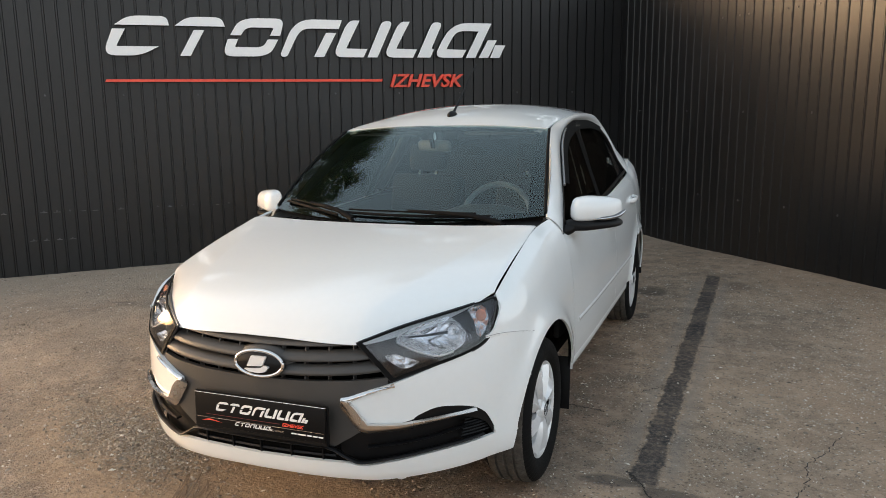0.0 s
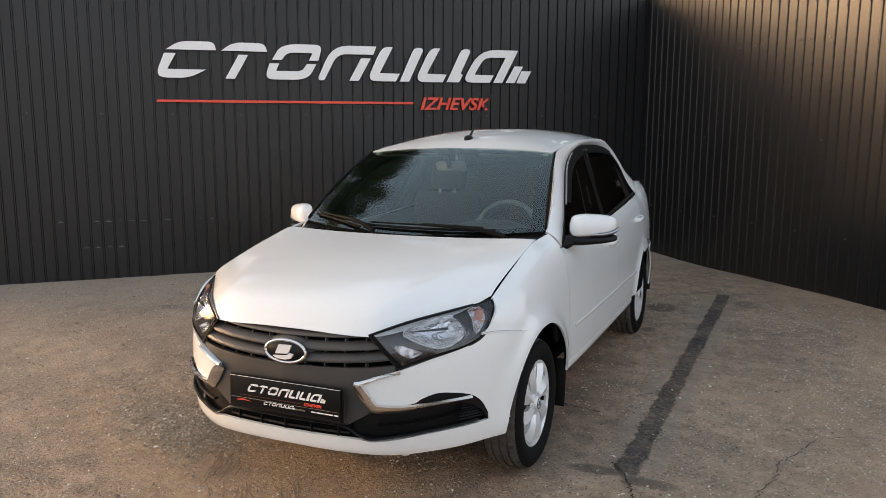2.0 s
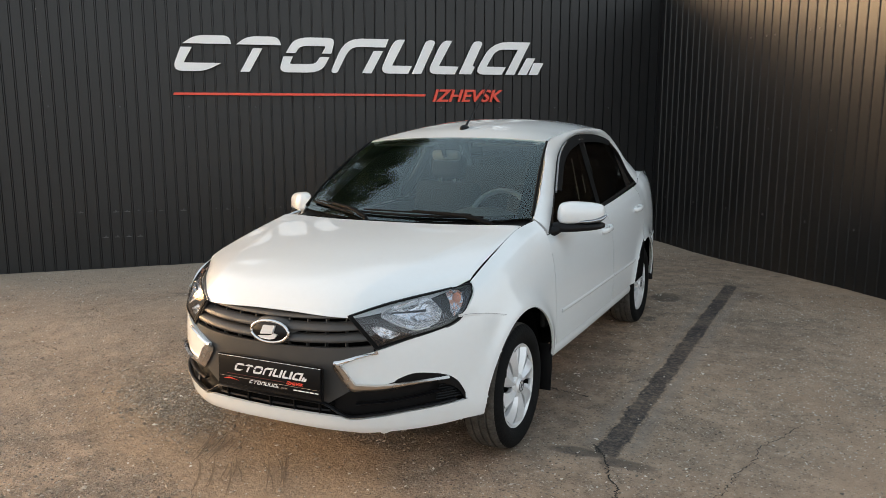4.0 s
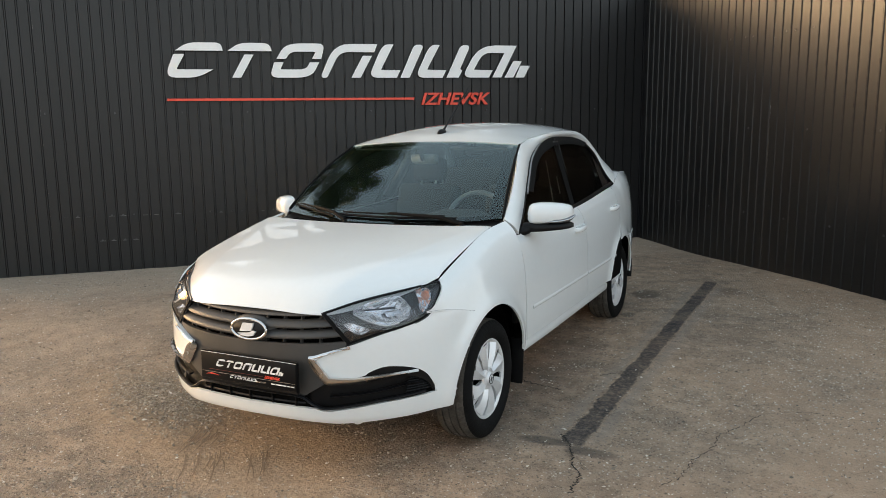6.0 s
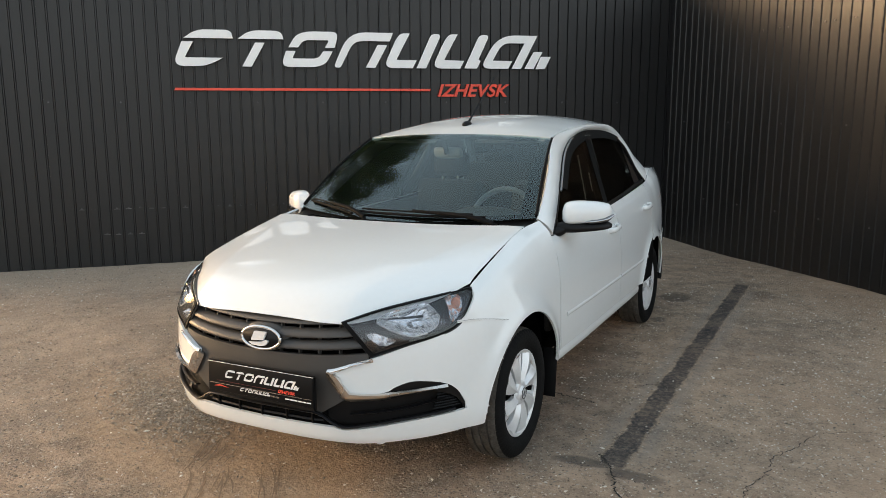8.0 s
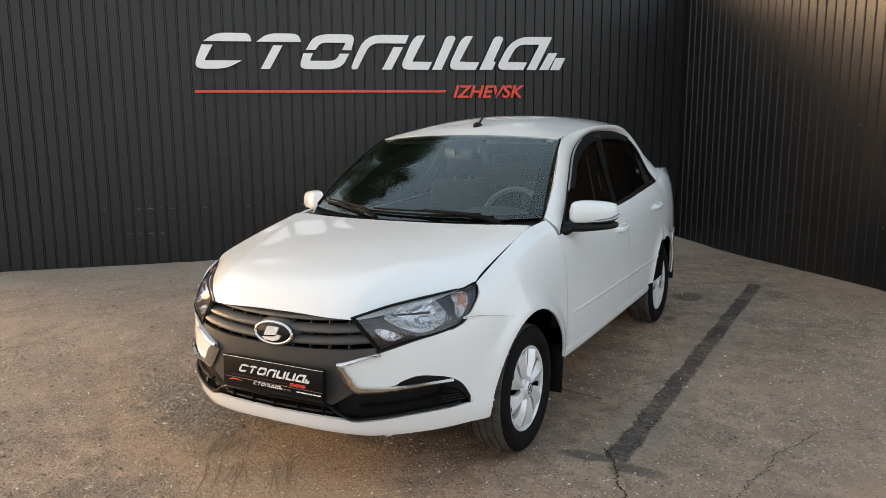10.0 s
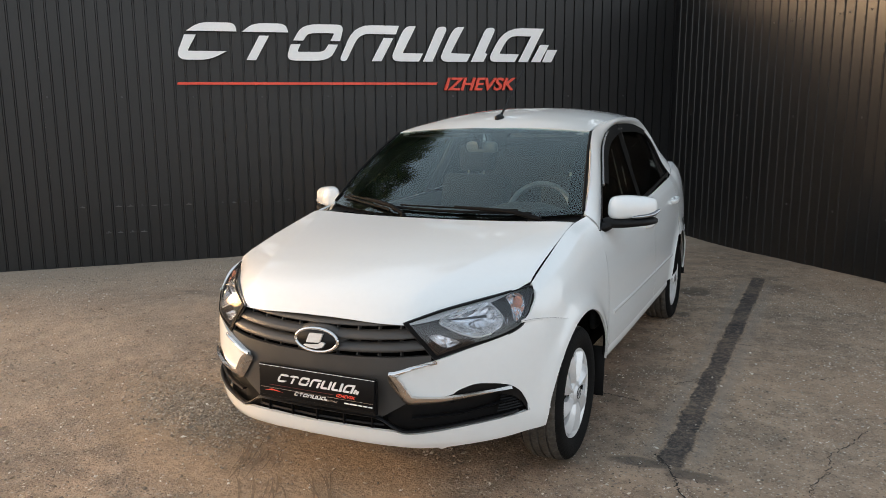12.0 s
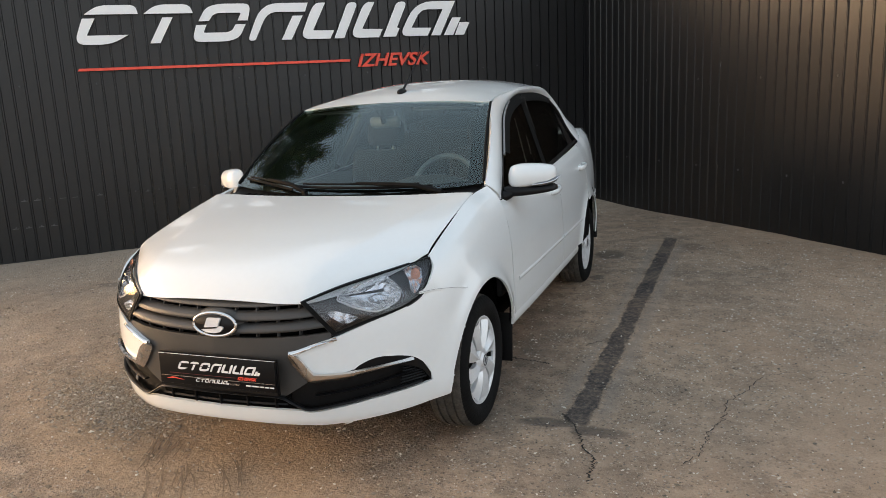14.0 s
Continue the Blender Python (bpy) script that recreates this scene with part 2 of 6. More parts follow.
def box(name, size, at, mat, parent, bevel=0.01, turn=(0, 0, 0), label="", segs=3):
    bm = bmesh.new()
    bmesh.ops.create_cube(bm, size=1, matrix=Matrix.Diagonal((*size, 1)))
    if bevel:
        bmesh.ops.bevel(bm, geom=bm.edges[:], offset=bevel, segments=segs, affect="EDGES", profile=0.5)
    bm.transform(pose(*at, *turn))
    return part(name, bm, mat, parent, label)


def lathe(name, profile, mat, parent, steps=64, m=None, label="", bumps=None):
    """Turn a profile of (radius, x) about the x axis; bumps(step, k): a change of radius."""
    verts, faces, n = [], [], len(profile)
    for i in range(steps):
        a = 2 * math.pi * i / steps
        for k, (r, x) in enumerate(profile):
            rr = r + (bumps(i, k) if bumps else 0)
            verts.append((x, rr * math.sin(a), rr * math.cos(a)))
    for i in range(steps):
        for k in range(n - 1):
            a, b = i * n + k, ((i + 1) % steps) * n + k
            faces.append((a, a + 1, b + 1, b))
    ob = mesh_object(name, verts, faces, mat, parent, label, 40)
    if m:
        ob.matrix_basis = m
    return ob


def prism(name, outline, thick, mat, m, parent=None, label="", bevel=0.002):
    """A flat shape from an outline in its own x, z plane, thick along y, placed by m. Side faces take the second material."""
    bm = bmesh.new()
    vs = [bm.verts.new((x, 0, z)) for x, z in outline]
    f = bm.faces.new(vs)
    bm.normal_update()
    if f.normal.y > 0:
        f.normal_flip()
    got = bmesh.ops.extrude_face_region(bm, geom=[f])
    bmesh.ops.translate(bm, vec=(0, thick, 0), verts=[e for e in got["geom"] if isinstance(e, bmesh.types.BMVert)])
    bm.normal_update()
    bmesh.ops.recalc_face_normals(bm, faces=bm.faces[:])
    for q in bm.faces:
        q.material_index = 1 if isinstance(mat, (list, tuple)) and len(mat) > 1 and q.normal.y > -0.5 else 0
    bm.transform(m)
    return part(name, bm, mat, parent, label)


def rounded(points, radii, steps=5):
    """An outline with its corners rounded."""
    out, n = [], len(points)
    for i, (p, r) in enumerate(zip(points, radii)):
        p, a, b = Vector(p), Vector(points[i - 1]), Vector(points[(i + 1) % n])
        if not r:
            out.append(tuple(p))
            continue
        pa, pb = p + (a - p).normalized() * min(r, (a - p).length * 0.49), p + (b - p).normalized() * min(r, (b - p).length * 0.49)
        for k in range(steps + 1):
            t = k / steps
            out.append(tuple(pa * (1 - t) ** 2 + p * 2 * t * (1 - t) + pb * t * t))
    return out


# ---- the yard ----
def lie(x):
    """The fall of the ground, down towards the sign wall's open end."""
    x = np.clip(x, -7.0, 6.0)
    return 0.0145 * x - 0.0065 * np.sqrt(x * x + 0.09) + 0.002


WALL_A, WALL_B = radians(39.7), radians(-46.0)
ALONG, ACROSS = Vector((math.cos(WALL_A), math.sin(WALL_A), 0)), Vector((-math.sin(WALL_A), math.cos(WALL_A), 0))
CORNER = Vector((0.04, 6.575, 0))
SIDE_ALONG = Vector((math.cos(WALL_B), math.sin(WALL_B), 0))
WALL_TOP = 3.02


def ground_material():
    m = bpy.data.materials.new("worn_asphalt")
    m.use_nodes = True
    nt = m.node_tree
    nd, lk = nt.nodes, nt.links
    b = nd["Principled BSDF"]
    tc = nd.new("ShaderNodeTexCoord")
    pos = tc.outputs["Object"]

    def noise_tex(scale, detail=6, rough=0.55, vec=pos):
        n = nd.new("ShaderNodeTexNoise")
        n.inputs["Scale"].default_value, n.inputs["Detail"].default_value, n.inputs["Roughness"].default_value = scale, detail, rough
        lk.new(vec, n.inputs["Vector"])
        return n

    def rng(src, a, b_, c=0.0, d=1.0, smooth=True):
        n = nd.new("ShaderNodeMapRange")
        n.interpolation_type = "SMOOTHSTEP" if smooth else "LINEAR"
        for k, v in zip((1, 2, 3, 4), (a, b_, c, d)):
            n.inputs[k].default_value = v
        lk.new(src, n.inputs[0])
        return n.outputs[0]

    def mul(a, c, op="MULTIPLY"):
        n = nd.new("ShaderNodeMath")
        n.operation = op
        for k, s in enumerate((a, c)):
            if isinstance(s, (int, float)):
                n.inputs[k].default_value = s
            else:
                lk.new(s, n.inputs[k])
        return n.outputs[0]

    def mix(fac, a, c):
        n = nd.new("ShaderNodeMix")
        n.data_type = "RGBA"
        if isinstance(fac, (int, float)):
            n.inputs[0].default_value = fac
        else:
            lk.new(fac, n.inputs[0])
        for k, s in ((6, a), (7, c)):
            if isinstance(s, tuple):
                n.inputs[k].default_value = (*s, 1)
            else:
                lk.new(s, n.inputs[k])
        return n.outputs[2]

    big, mid, fine = noise_tex(0.7), noise_tex(4.5), noise_tex(46, 8, 0.68)
    grit = noise_tex(210, 2)
    col = mix(rng(big.outputs[0], 0.3, 0.7), (0.372, 0.268, 0.190), (0.500, 0.365, 0.258))
    col = mix(rng(mid.outputs[0], 0.35, 0.7, 0, 0.6), col, (0.172, 0.145, 0.120))
    col = mix(rng(fine.outputs[0], 0.50, 0.68, 0, 0.52), col, (0.095, 0.079, 0.064))
    # clods and bare patches a hand across
    col = mix(rng(noise_tex(15, 4, 0.6).outputs[0], 0.50, 0.66, 0, 0.42), col, (0.120, 0.097, 0.076))
    col = mix(rng(noise_tex(9, 3, 0.6).outputs[0], 0.46, 0.32, 0, 0.30), col, (0.56, 0.43, 0.32))
    col = mix(rng(grit.outputs[0], 0.57, 0.66, 0, 0.75), col, (0.50, 0.435, 0.36))
    col = mix(rng(noise_tex(1.9, 5, 0.6).outputs[0], 0.54, 0.74, 0, 0.45), col, (0.165, 0.124, 0.090))
    # stones of the mix, each with its own tone
    vo = nd.new("ShaderNodeTexVoronoi")
    vo.inputs["Scale"].default_value = 62
    lk.new(pos, vo.inputs["Vector"])
    sep = nd.new("ShaderNodeSeparateColor")
    lk.new(vo.outputs["Color"], sep.inputs[0])
    pale = mul(rng(sep.outputs[0], 0.78, 0.86), rng(vo.outputs["Distance"], 0.38, 0.30))
    col = mix(mul(pale, 0.62), col, (0.60, 0.54, 0.465))
    dark = mul(rng(sep.outputs[1], 0.72, 0.82), rng(vo.outputs["Distance"], 0.42, 0.32))
    col = mix(mul(dark, 0.6), col, (0.045, 0.043, 0.041))
    # the sealed strip beside the car, with frayed edges, and its cross smears
    xyz = nd.new("ShaderNodeSeparateXYZ")
    lk.new(pos, xyz.inputs[0])
    fray = mul(mul(noise_tex(9, 5, 0.7).outputs[0], 0.5, "SUBTRACT"), 0.085)
    x, y = mul(xyz.outputs[0], fray, "ADD"), mul(xyz.outputs[1], fray, "ADD")
    mid_x = rng(y, 0.0, 4.05, 1.195, 1.285, False)
    off = mul(x, mid_x, "SUBTRACT")
    ab = nd.new("ShaderNodeMath")
    ab.operation = "ABSOLUTE"
    lk.new(off, ab.inputs[0])
    strip = mul(rng(ab.outputs[0], 0.062, 0.045), mul(rng(y, 0.02, 0.09), rng(y, 4.10, 4.02)))
    worn = mul(rng(noise_tex(3.2).outputs[0], 0.35, 0.6, 0.78, 1.0), rng(noise_tex(45, 4, 0.7).outputs[0], 0.36, 0.60, 0.62, 1.0))
    strip = mul(strip, worn)

    def smear_shade(cx, cy, rx, ry, k):
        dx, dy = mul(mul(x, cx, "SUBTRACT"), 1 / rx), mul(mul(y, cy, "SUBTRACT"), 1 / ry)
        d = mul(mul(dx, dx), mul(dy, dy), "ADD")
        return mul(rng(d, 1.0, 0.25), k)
    # the last, widest patch paints the car's shade, with some stain, into the ground
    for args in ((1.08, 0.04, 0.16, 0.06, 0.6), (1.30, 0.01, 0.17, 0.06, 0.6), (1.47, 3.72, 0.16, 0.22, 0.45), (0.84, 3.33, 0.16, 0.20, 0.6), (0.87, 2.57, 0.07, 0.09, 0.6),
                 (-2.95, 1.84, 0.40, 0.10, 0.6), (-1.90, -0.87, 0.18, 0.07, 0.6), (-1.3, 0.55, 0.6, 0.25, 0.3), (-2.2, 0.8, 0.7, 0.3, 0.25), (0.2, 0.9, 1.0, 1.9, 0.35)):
        strip = mul(strip, smear_shade(*args), "MAXIMUM")
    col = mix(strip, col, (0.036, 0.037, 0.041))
    # pale bands along the strip, where an older sealing wore off
    pale_band = mul(rng(ab.outputs[0], 0.06, 0.085), rng(ab.outputs[0], 0.17, 0.10))
    pale_band = mul(pale_band, mul(rng(y, 0.05, 0.25), rng(y, 4.0, 3.7)))
    col = mix(mul(pale_band, 0.45), col, (0.30, 0.265, 0.23))
    # pale dust drifted along the foot of the sign wall
    foot = nd.new("ShaderNodeVectorMath")
    foot.operation = "DOT_PRODUCT"
    foot.inputs[1].default_value = tuple(ACROSS)
    lk.new(pos, foot.inputs[0])
    drift = mul(mul(noise_tex(1.7, 5, 0.6).outputs[0], 0.5, "SUBTRACT"), 1.6)
    drift = rng(mul(foot.outputs["Value"], drift, "ADD"), 3.3, 4.9, 0, 0.65)
    col = mix(mul(drift, rng(fine.outputs[0], 0.75, 0.50, 0.4, 1.0)), col, (0.56, 0.45, 0.35))
    # paler, patchy ground away from the parking bay on both sides
    patchy = mul(rng(noise_tex(2.3, 6, 0.62).outputs[0], 0.32, 0.60, 0.35, 1.0), rng(fine.outputs[0], 0.75, 0.50, 0.35, 1.0))
    stray = mul(xyz.outputs[0], mul(mul(noise_tex(0.6, 5, 0.6).outputs[0], 0.5, "SUBTRACT"), 3.5), "ADD")
    col = mix(mul(rng(stray, -0.8, -2.8, 0, 0.55), patchy), col, (0.52, 0.415, 0.32))
    col = mix(mul(rng(stray, 0.9, 2.7, 0, 0.72), patchy), col, (0.50, 0.345, 0.235))
    # drifted sand by the front of the car
    wob = mul(mul(noise_tex(2.6, 6, 0.65).outputs[0], 0.5, "SUBTRACT"), 1.1)
    sx, sy = mul(mul(xyz.outputs[0], -0.62, "SUBTRACT"), 1 / 1.5), mul(mul(xyz.outputs[1], -0.46, "SUBTRACT"), 1 / 0.62)
    turned = mul(sy, mul(sx, 0.75), "ADD")
    sand = mul(mul(mul(sx, sx), mul(turned, turned), "ADD"), wob, "ADD")
    sand = rng(sand, 1.05, 0.10, 0, 0.85)
    sand_col = mix(rng(noise_tex(30, 4).outputs[0], 0.35, 0.65), (0.400, 0.280, 0.180), (0.290, 0.200, 0.127))
    sand_col = mix(rng(grit.outputs[0], 0.58, 0.68, 0, 0.6), sand_col, (0.46, 0.36, 0.26))
    col = mix(mul(sand, rng(fine.outputs[0], 0.75, 0.55, 0.35, 1.0)), col, sand_col)
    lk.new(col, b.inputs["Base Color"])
    lk.new(rng(mid.outputs[0], 0.3, 0.7, 0.78, 0.95), b.inputs["Roughness"])
    b.inputs["Specular IOR Level"].default_value = 0.3
    h = mul(mul(fine.outputs[0], 0.45), mul(mul(vo.outputs["Distance"], -0.45), mul(grit.outputs[0], 0.55), "ADD"), "ADD")
    bp = nd.new("ShaderNodeBump")
    bp.inputs["Strength"].default_value, bp.inputs["Distance"].default_value = 1.0, 0.021
    lk.new(mul(h, rng(sand, 0.1, 0.8, 1.0, 0.40)), bp.inputs["Height"])
    lk.new(bp.outputs[0], b.inputs["Normal"])
    return m


def ground_height(x, y):
    p = Vector((float(x), float(y), 0))
    near = max(0.0, min(1.0, (9 - p.length) / 4))
    z = float(lie(x)) + near * (0.010 * noise.noise(p * 0.9) + 0.004 * noise.noise(p * 3.1) + 0.0022 * noise.noise(p * 14))
    z -= 0.034 * math.exp(-(((x - 0.7) / 1.1) ** 2 + ((y - 5.7) / 0.85) ** 2))
    heap = math.exp(-(((x + 1.25) / 0.45) ** 2 + ((y + 0.35) / 0.35) ** 2))
    return z + heap * (0.010 + 0.010 * noise.noise(p * 9))


def ground_sheet():
    far = 7.0 * 1.5 ** np.arange(1, 13)
    xs = np.r_[-far[::-1], np.linspace(-6.6, 5.0, 233), far]
    ys = np.r_[-far[::-1] - 1, np.linspace(-4.2, 7.2, 229), far + 1]
    under = []
    for x in xs:
        for y in ys:
            z = ground_height(x, y)
            for side in (-1, 1):
                for wy in (0.0, 2.476):
                    dip = max(abs(x - side * 0.715) - 0.12, abs(y - wy) - 0.12, 0)
                    if dip < 0.15:
                        k = 1 - dip / 0.15
                        z = z * (1 - k) + k * (float(x) * 0.01484 - 0.0035)
            under.append((x, y, z))
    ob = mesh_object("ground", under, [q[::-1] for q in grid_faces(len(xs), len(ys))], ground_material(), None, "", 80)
    if ob.data.polygons[0].normal.z < 0:
        ob.data.flip_normals()
    return tagged(ob, "worn brown-grey asphalt yard with loose grit and drifted sand", "ground", kind="structure")


ground = ground_sheet()

CLAD = material("black_profiled_steel", (0.0050, 0.0053, 0.0058), 0.41, vary=0.12, vary_scale=1.6, fine=0.10, fine_scale=26,
                stretch=(1, 1, 0.25), rough_vary=0.04, spec=0.56)
PITCH, RIB = 0.115, 0.010


def cladding_profile(ribs):
    """One sheet of trapezoid cladding: (along, depth), ribs pitches wide."""
    pts = []
    for k in range(ribs):
        o = k * PITCH
        pts += [(o, 0.0), (o + 0.0860, 0.0), (o + 0.0880, -0.011), (o + 0.0960, -0.011), (o + 0.0985, RIB), (o + 0.1060, RIB), (o + 0.1105, 0.0)]
    return pts + [(ribs * PITCH, 0.0)]


def cladding_mesh(ribs, low, top):
    prof = cladding_profile(ribs)
    verts, faces = [], []
    for back in (0, 1):
        for a, d in prof:
            for z in (low, top):
                verts.append((a, -d + back * 0.0012, z))
    n = len(prof)
    for k in range(n - 1):
        a = 2 * k
        faces.append((a, a + 2, a + 3, a + 1))
        c = 2 * n + a
        faces.append((c, c + 1, c + 3, c + 2))
        faces.append((a + 1, a + 3, c + 3, c + 1))
    me = bpy.data.meshes.new("sheet")
    me.from_pydata(verts, [], faces)
    me.materials.append(CLAD)
    return me


# ---- the car: its shape ----
CAR = new("car")
CAR.matrix_basis = pose(0, 0, -0.004, 0, -0.85, 0)
tagged(CAR, "white four-door sedan with dark grille parked on the asphalt", "car")

NOSE = path3([(0, -0.800, 0), (0.2, -0.790, 0), (0.35, -0.765, 0), (0.5, -0.700, 0), (0.62, -0.610, 0), (0.72, -0.490, 0), (0.785, -0.350, 0), (0.820, -0.19, 0)])
_s = np.linspace(0, 1, 800)
_p = NOSE(_s)
LEAN_IN = curve([0.15, 0.24, 0.29, 0.36, 0.50, 0.60, 0.68, 0.76], [-0.06, -0.035, -0.010, 0.0, 0.0, -0.004, -0.014, -0.040])


def nose(x, z, off=0.0):
    """The bumper's outer face at a half-width x (signed) and a height z, moved out by off."""
    x, z = np.broadcast_arrays(np.asarray(x, float), np.asarray(z, float))
    s = np.interp(np.abs(x), _p[:, 0], _s)
    p, q = NOSE(s), NOSE(np.clip(s + 0.01, 0, 1)) - NOSE(np.clip(s - 0.01, 0, 1))
    ln = np.hypot(q[..., 0], q[..., 1])
    d = LEAN_IN(z) + off
    sx = np.where(x < 0, -1.0, 1.0)
    return sx * (p[..., 0] + q[..., 1] / ln * d), p[..., 1] - q[..., 0] / ln * d, z


HALF = curve([-0.52, -0.42, -0.35, -0.2, 0.0, 0.4, 1.0, 1.8, 2.4, 2.8, 3.1, 3.32], [0.700, 0.757, 0.790, 0.818, 0.832, 0.838, 0.846, 0.846, 0.840, 0.815, 0.765, 0.690])
TOP_X = curve([-0.34, 0.23, 0.45], [0.713, 0.707, 0.727])
TOP_Z = curve([-0.34, -0.1, 0.23, 0.45], [0.830, 0.900, 0.980, 1.003])
BELT_X = curve([0.42, 1.5, 2.4, 2.6, 2.8, 3.3], [0.770, 0.768, 0.758, 0.742, 0.715, 0.640])
BELT_Z = curve([0.42, 1.54, 2.36, 2.56, 2.7, 2.9, 3.3], [0.918, 0.955, 1.008, 1.022, 1.062, 1.088, 1.070])
ARCHES = ((0.005, 0.285, 0.368), (2.476, 0.285, 0.352))


def flank(y, q, top_x, top_z, low=0.30):
    """The body side: q runs 0..1 from the sill to the top edge."""
    y, q = np.broadcast_arrays(np.asarray(y, float), np.asarray(q, float))
    w, tx, tz = HALF(y), top_x(y), top_z(y)
    k, h = w - tx, tz - 0.5
    frac_z = curve([0, 0.12, 0.25, 0.40, 0.58, 0.76, 0.90, 1.0], [-2.0, -1.4, -0.7, 0.0, 0.40, 0.72, 0.90, 1.0])
    fz = frac_z(q)
    z = np.where(fz < 0, 0.5 + fz / 2 * (0.5 - low), 0.5 + fz * h)
    drop = curve([-2, -1.4, -0.7, 0, 0.4, 0.72, 0.9, 1.0], [0.014, 0.008, 0.002, 0.0, 0.035, 0.24, 0.55, 1.0])(fz)
    x = w - np.where(fz < 0, drop, drop * k)
    for cy, cz, r in ARCHES:
        d = np.hypot(y - cy, z - cz) - r
        x = x + 0.020 * np.exp(-((np.clip(d, 0, None) / 0.055) ** 2)) * (z < 0.80)
    return x, y, z


def round_cut(cy, cz, r):
    def inside(p):
        return np.hypot(p[:, 1] - cy, p[:, 2] - cz) < r

    def snap(p):
        w = p[:, 1:] - (cy, cz)
        w = w / (np.linalg.norm(w, axis=1, keepdims=True) + 1e-9) * r
        return np.c_[p[:, 0], w + (cy, cz)]
    return inside, snap


ROOF_Z = curve([0.96, 1.13, 1.4, 1.7, 2.0, 2.25, 2.42], [1.398, 1.447, 1.489, 1.507, 1.502, 1.460, 1.395])
ROOF_X = curve([0.96, 1.2, 1.7, 2.2, 2.42], [0.570, 0.570, 0.586, 0.580, 0.580])
EDGE_Z = curve([0.96, 1.2, 1.7, 2.1, 2.42], [1.372, 1.408, 1.440, 1.430, 1.350])
WIN_X = lambda z: 0.762 - 0.43 * (z - 0.945)


def panel_pair(build):
    for sx in (1, -1):
        build(sx)


CREASE = curve([-0.76, -0.47, -0.17, 0.11, 0.28], [0.33, 0.43, 0.52, 0.60, 0.645])
DOME = curve([-0.76, -0.70, -0.60, -0.48, -0.35, -0.20, 0.0, 0.12, 0.28], [0.0, 0.011, 0.019, 0.023, 0.022, 0.018, 0.011, 0.006, 0.0])


def hood():
    front_x = curve([0, 0.28, 0.5, 0.68, 0.86, 1.0], [0, 0.21, 0.362, 0.508, 0.632, 0.711])
    front_y = curve([0, 0.28, 0.5, 0.68, 0.86, 1.0], [-0.752, -0.746, -0.722, -0.605, -0.445, -0.322])
    centre = curve([-0.76, -0.6, -0.4, -0.2, 0.0, 0.26], [0.806, 0.852, 0.895, 0.930, 0.958, 0.992])
    side_drop = curve([-0.75, -0.33, 0.0, 0.26], [0.075, 0.052, 0.020, 0.000])

    def fn(u, v):
        a = np.abs(2 * u - 1)
        sx = np.sign(2 * u - 1)
        ru = a * 0.7045
        ry = 0.205 + 0.075 * a**2.2
        x = front_x(a) * (1 - v) + ru * v
        y = front_y(a) * (1 - v) + ry * v
        z = centre(y) - side_drop(y) * (x / 0.70) ** 2
        # raised middle panel, bounded by two creases that run out towards the windscreen
        crease = CREASE(y)
        edge = curve([-0.76, -0.60, -0.32, 0.28], [0.34, 0.52, 0.712, 0.705])(y)
        inner = 1 - 0.10 * np.clip(x / crease, 0, 1) ** 2
        outer = 0.90 * np.clip((edge - x) / (edge - crease + 1e-6), 0, 1)
        lift = -0.02 * np.log(np.exp(-inner / 0.02) + np.exp(-outer / 0.02))
        z = z + DOME(y) * np.clip(lift, 0, 1) * (1 - np.exp(-v / 0.05))
        z = z - 0.066 * (1 - a**6 * 0.85) * np.exp(-v / 0.045) - 0.004 * np.exp(-(1 - a) / 0.015) * (1 - 0.3 * v)
        return sx * x, y, z
    sheet("hood", fn, 121, 61, PAINT, CAR, (0, -0.2, 1), 0.006, sharp=50)


SEAM = curve([-0.55, -0.43, -0.30, -0.19], [0.722, 0.719, 0.698, 0.670])


def fenders(sx):
    def fn(u, v):
        y0 = curve([0.0, 0.66, 0.72, 0.76, 0.82, 0.92, 1.0], [-0.475, -0.475, -0.460, -0.430, -0.400, -0.352, -0.320])(v)
        y = y0 * (1 - u) + 0.425 * u
        x, y, z = flank(y, v, TOP_X, TOP_Z, 0.335)
        return sx * x, y, z

    def low_front(p):
        return (p[:, 2] < SEAM(p[:, 1])) & (p[:, 1] < -0.192)

    def snap_seam(p):
        up = SEAM(p[:, 1]) - p[:, 2] < -0.192 - p[:, 1]
        return np.c_[p[:, 0], np.where(up, p[:, 1], -0.192), np.where(up, SEAM(p[:, 1]), p[:, 2])]
    # flange behind the seam between fender and bumper
    def flange(u, v):
        y = -0.47 + 0.285 * u
        z = SEAM(y) + (2 * v - 1) * 0.005
        q = np.linspace(0.3, 0.95, 80)
        fx = np.array([np.interp(zz, flank(np.full(80, yy), q, TOP_X, TOP_Z)[2], flank(np.full(80, yy), q, TOP_X, TOP_Z)[0]) for yy, zz in zip(y.ravel(), z.ravel())])
        return sx * (fx.reshape(y.shape) + 0.0006), y, z
    sheet("fender_flange", flange, 20, 3, PAINT, CAR, (sx, 0, 0.2), 0.003)
    line = np.stack(flange(np.linspace(0, 1, 20), np.full(20, 0.5)), -1)
    tube("bumper_seam", line, 0.0008, LAMP_GREY, CAR, 6)
    cy, cz, r = ARCHES[0]
    sheet("front_fender", fn, 90, 90, PAINT, CAR, (sx, 0, 0.2), 0.010, cut=[(low_front, snap_seam), round_cut(cy, cz, r)])


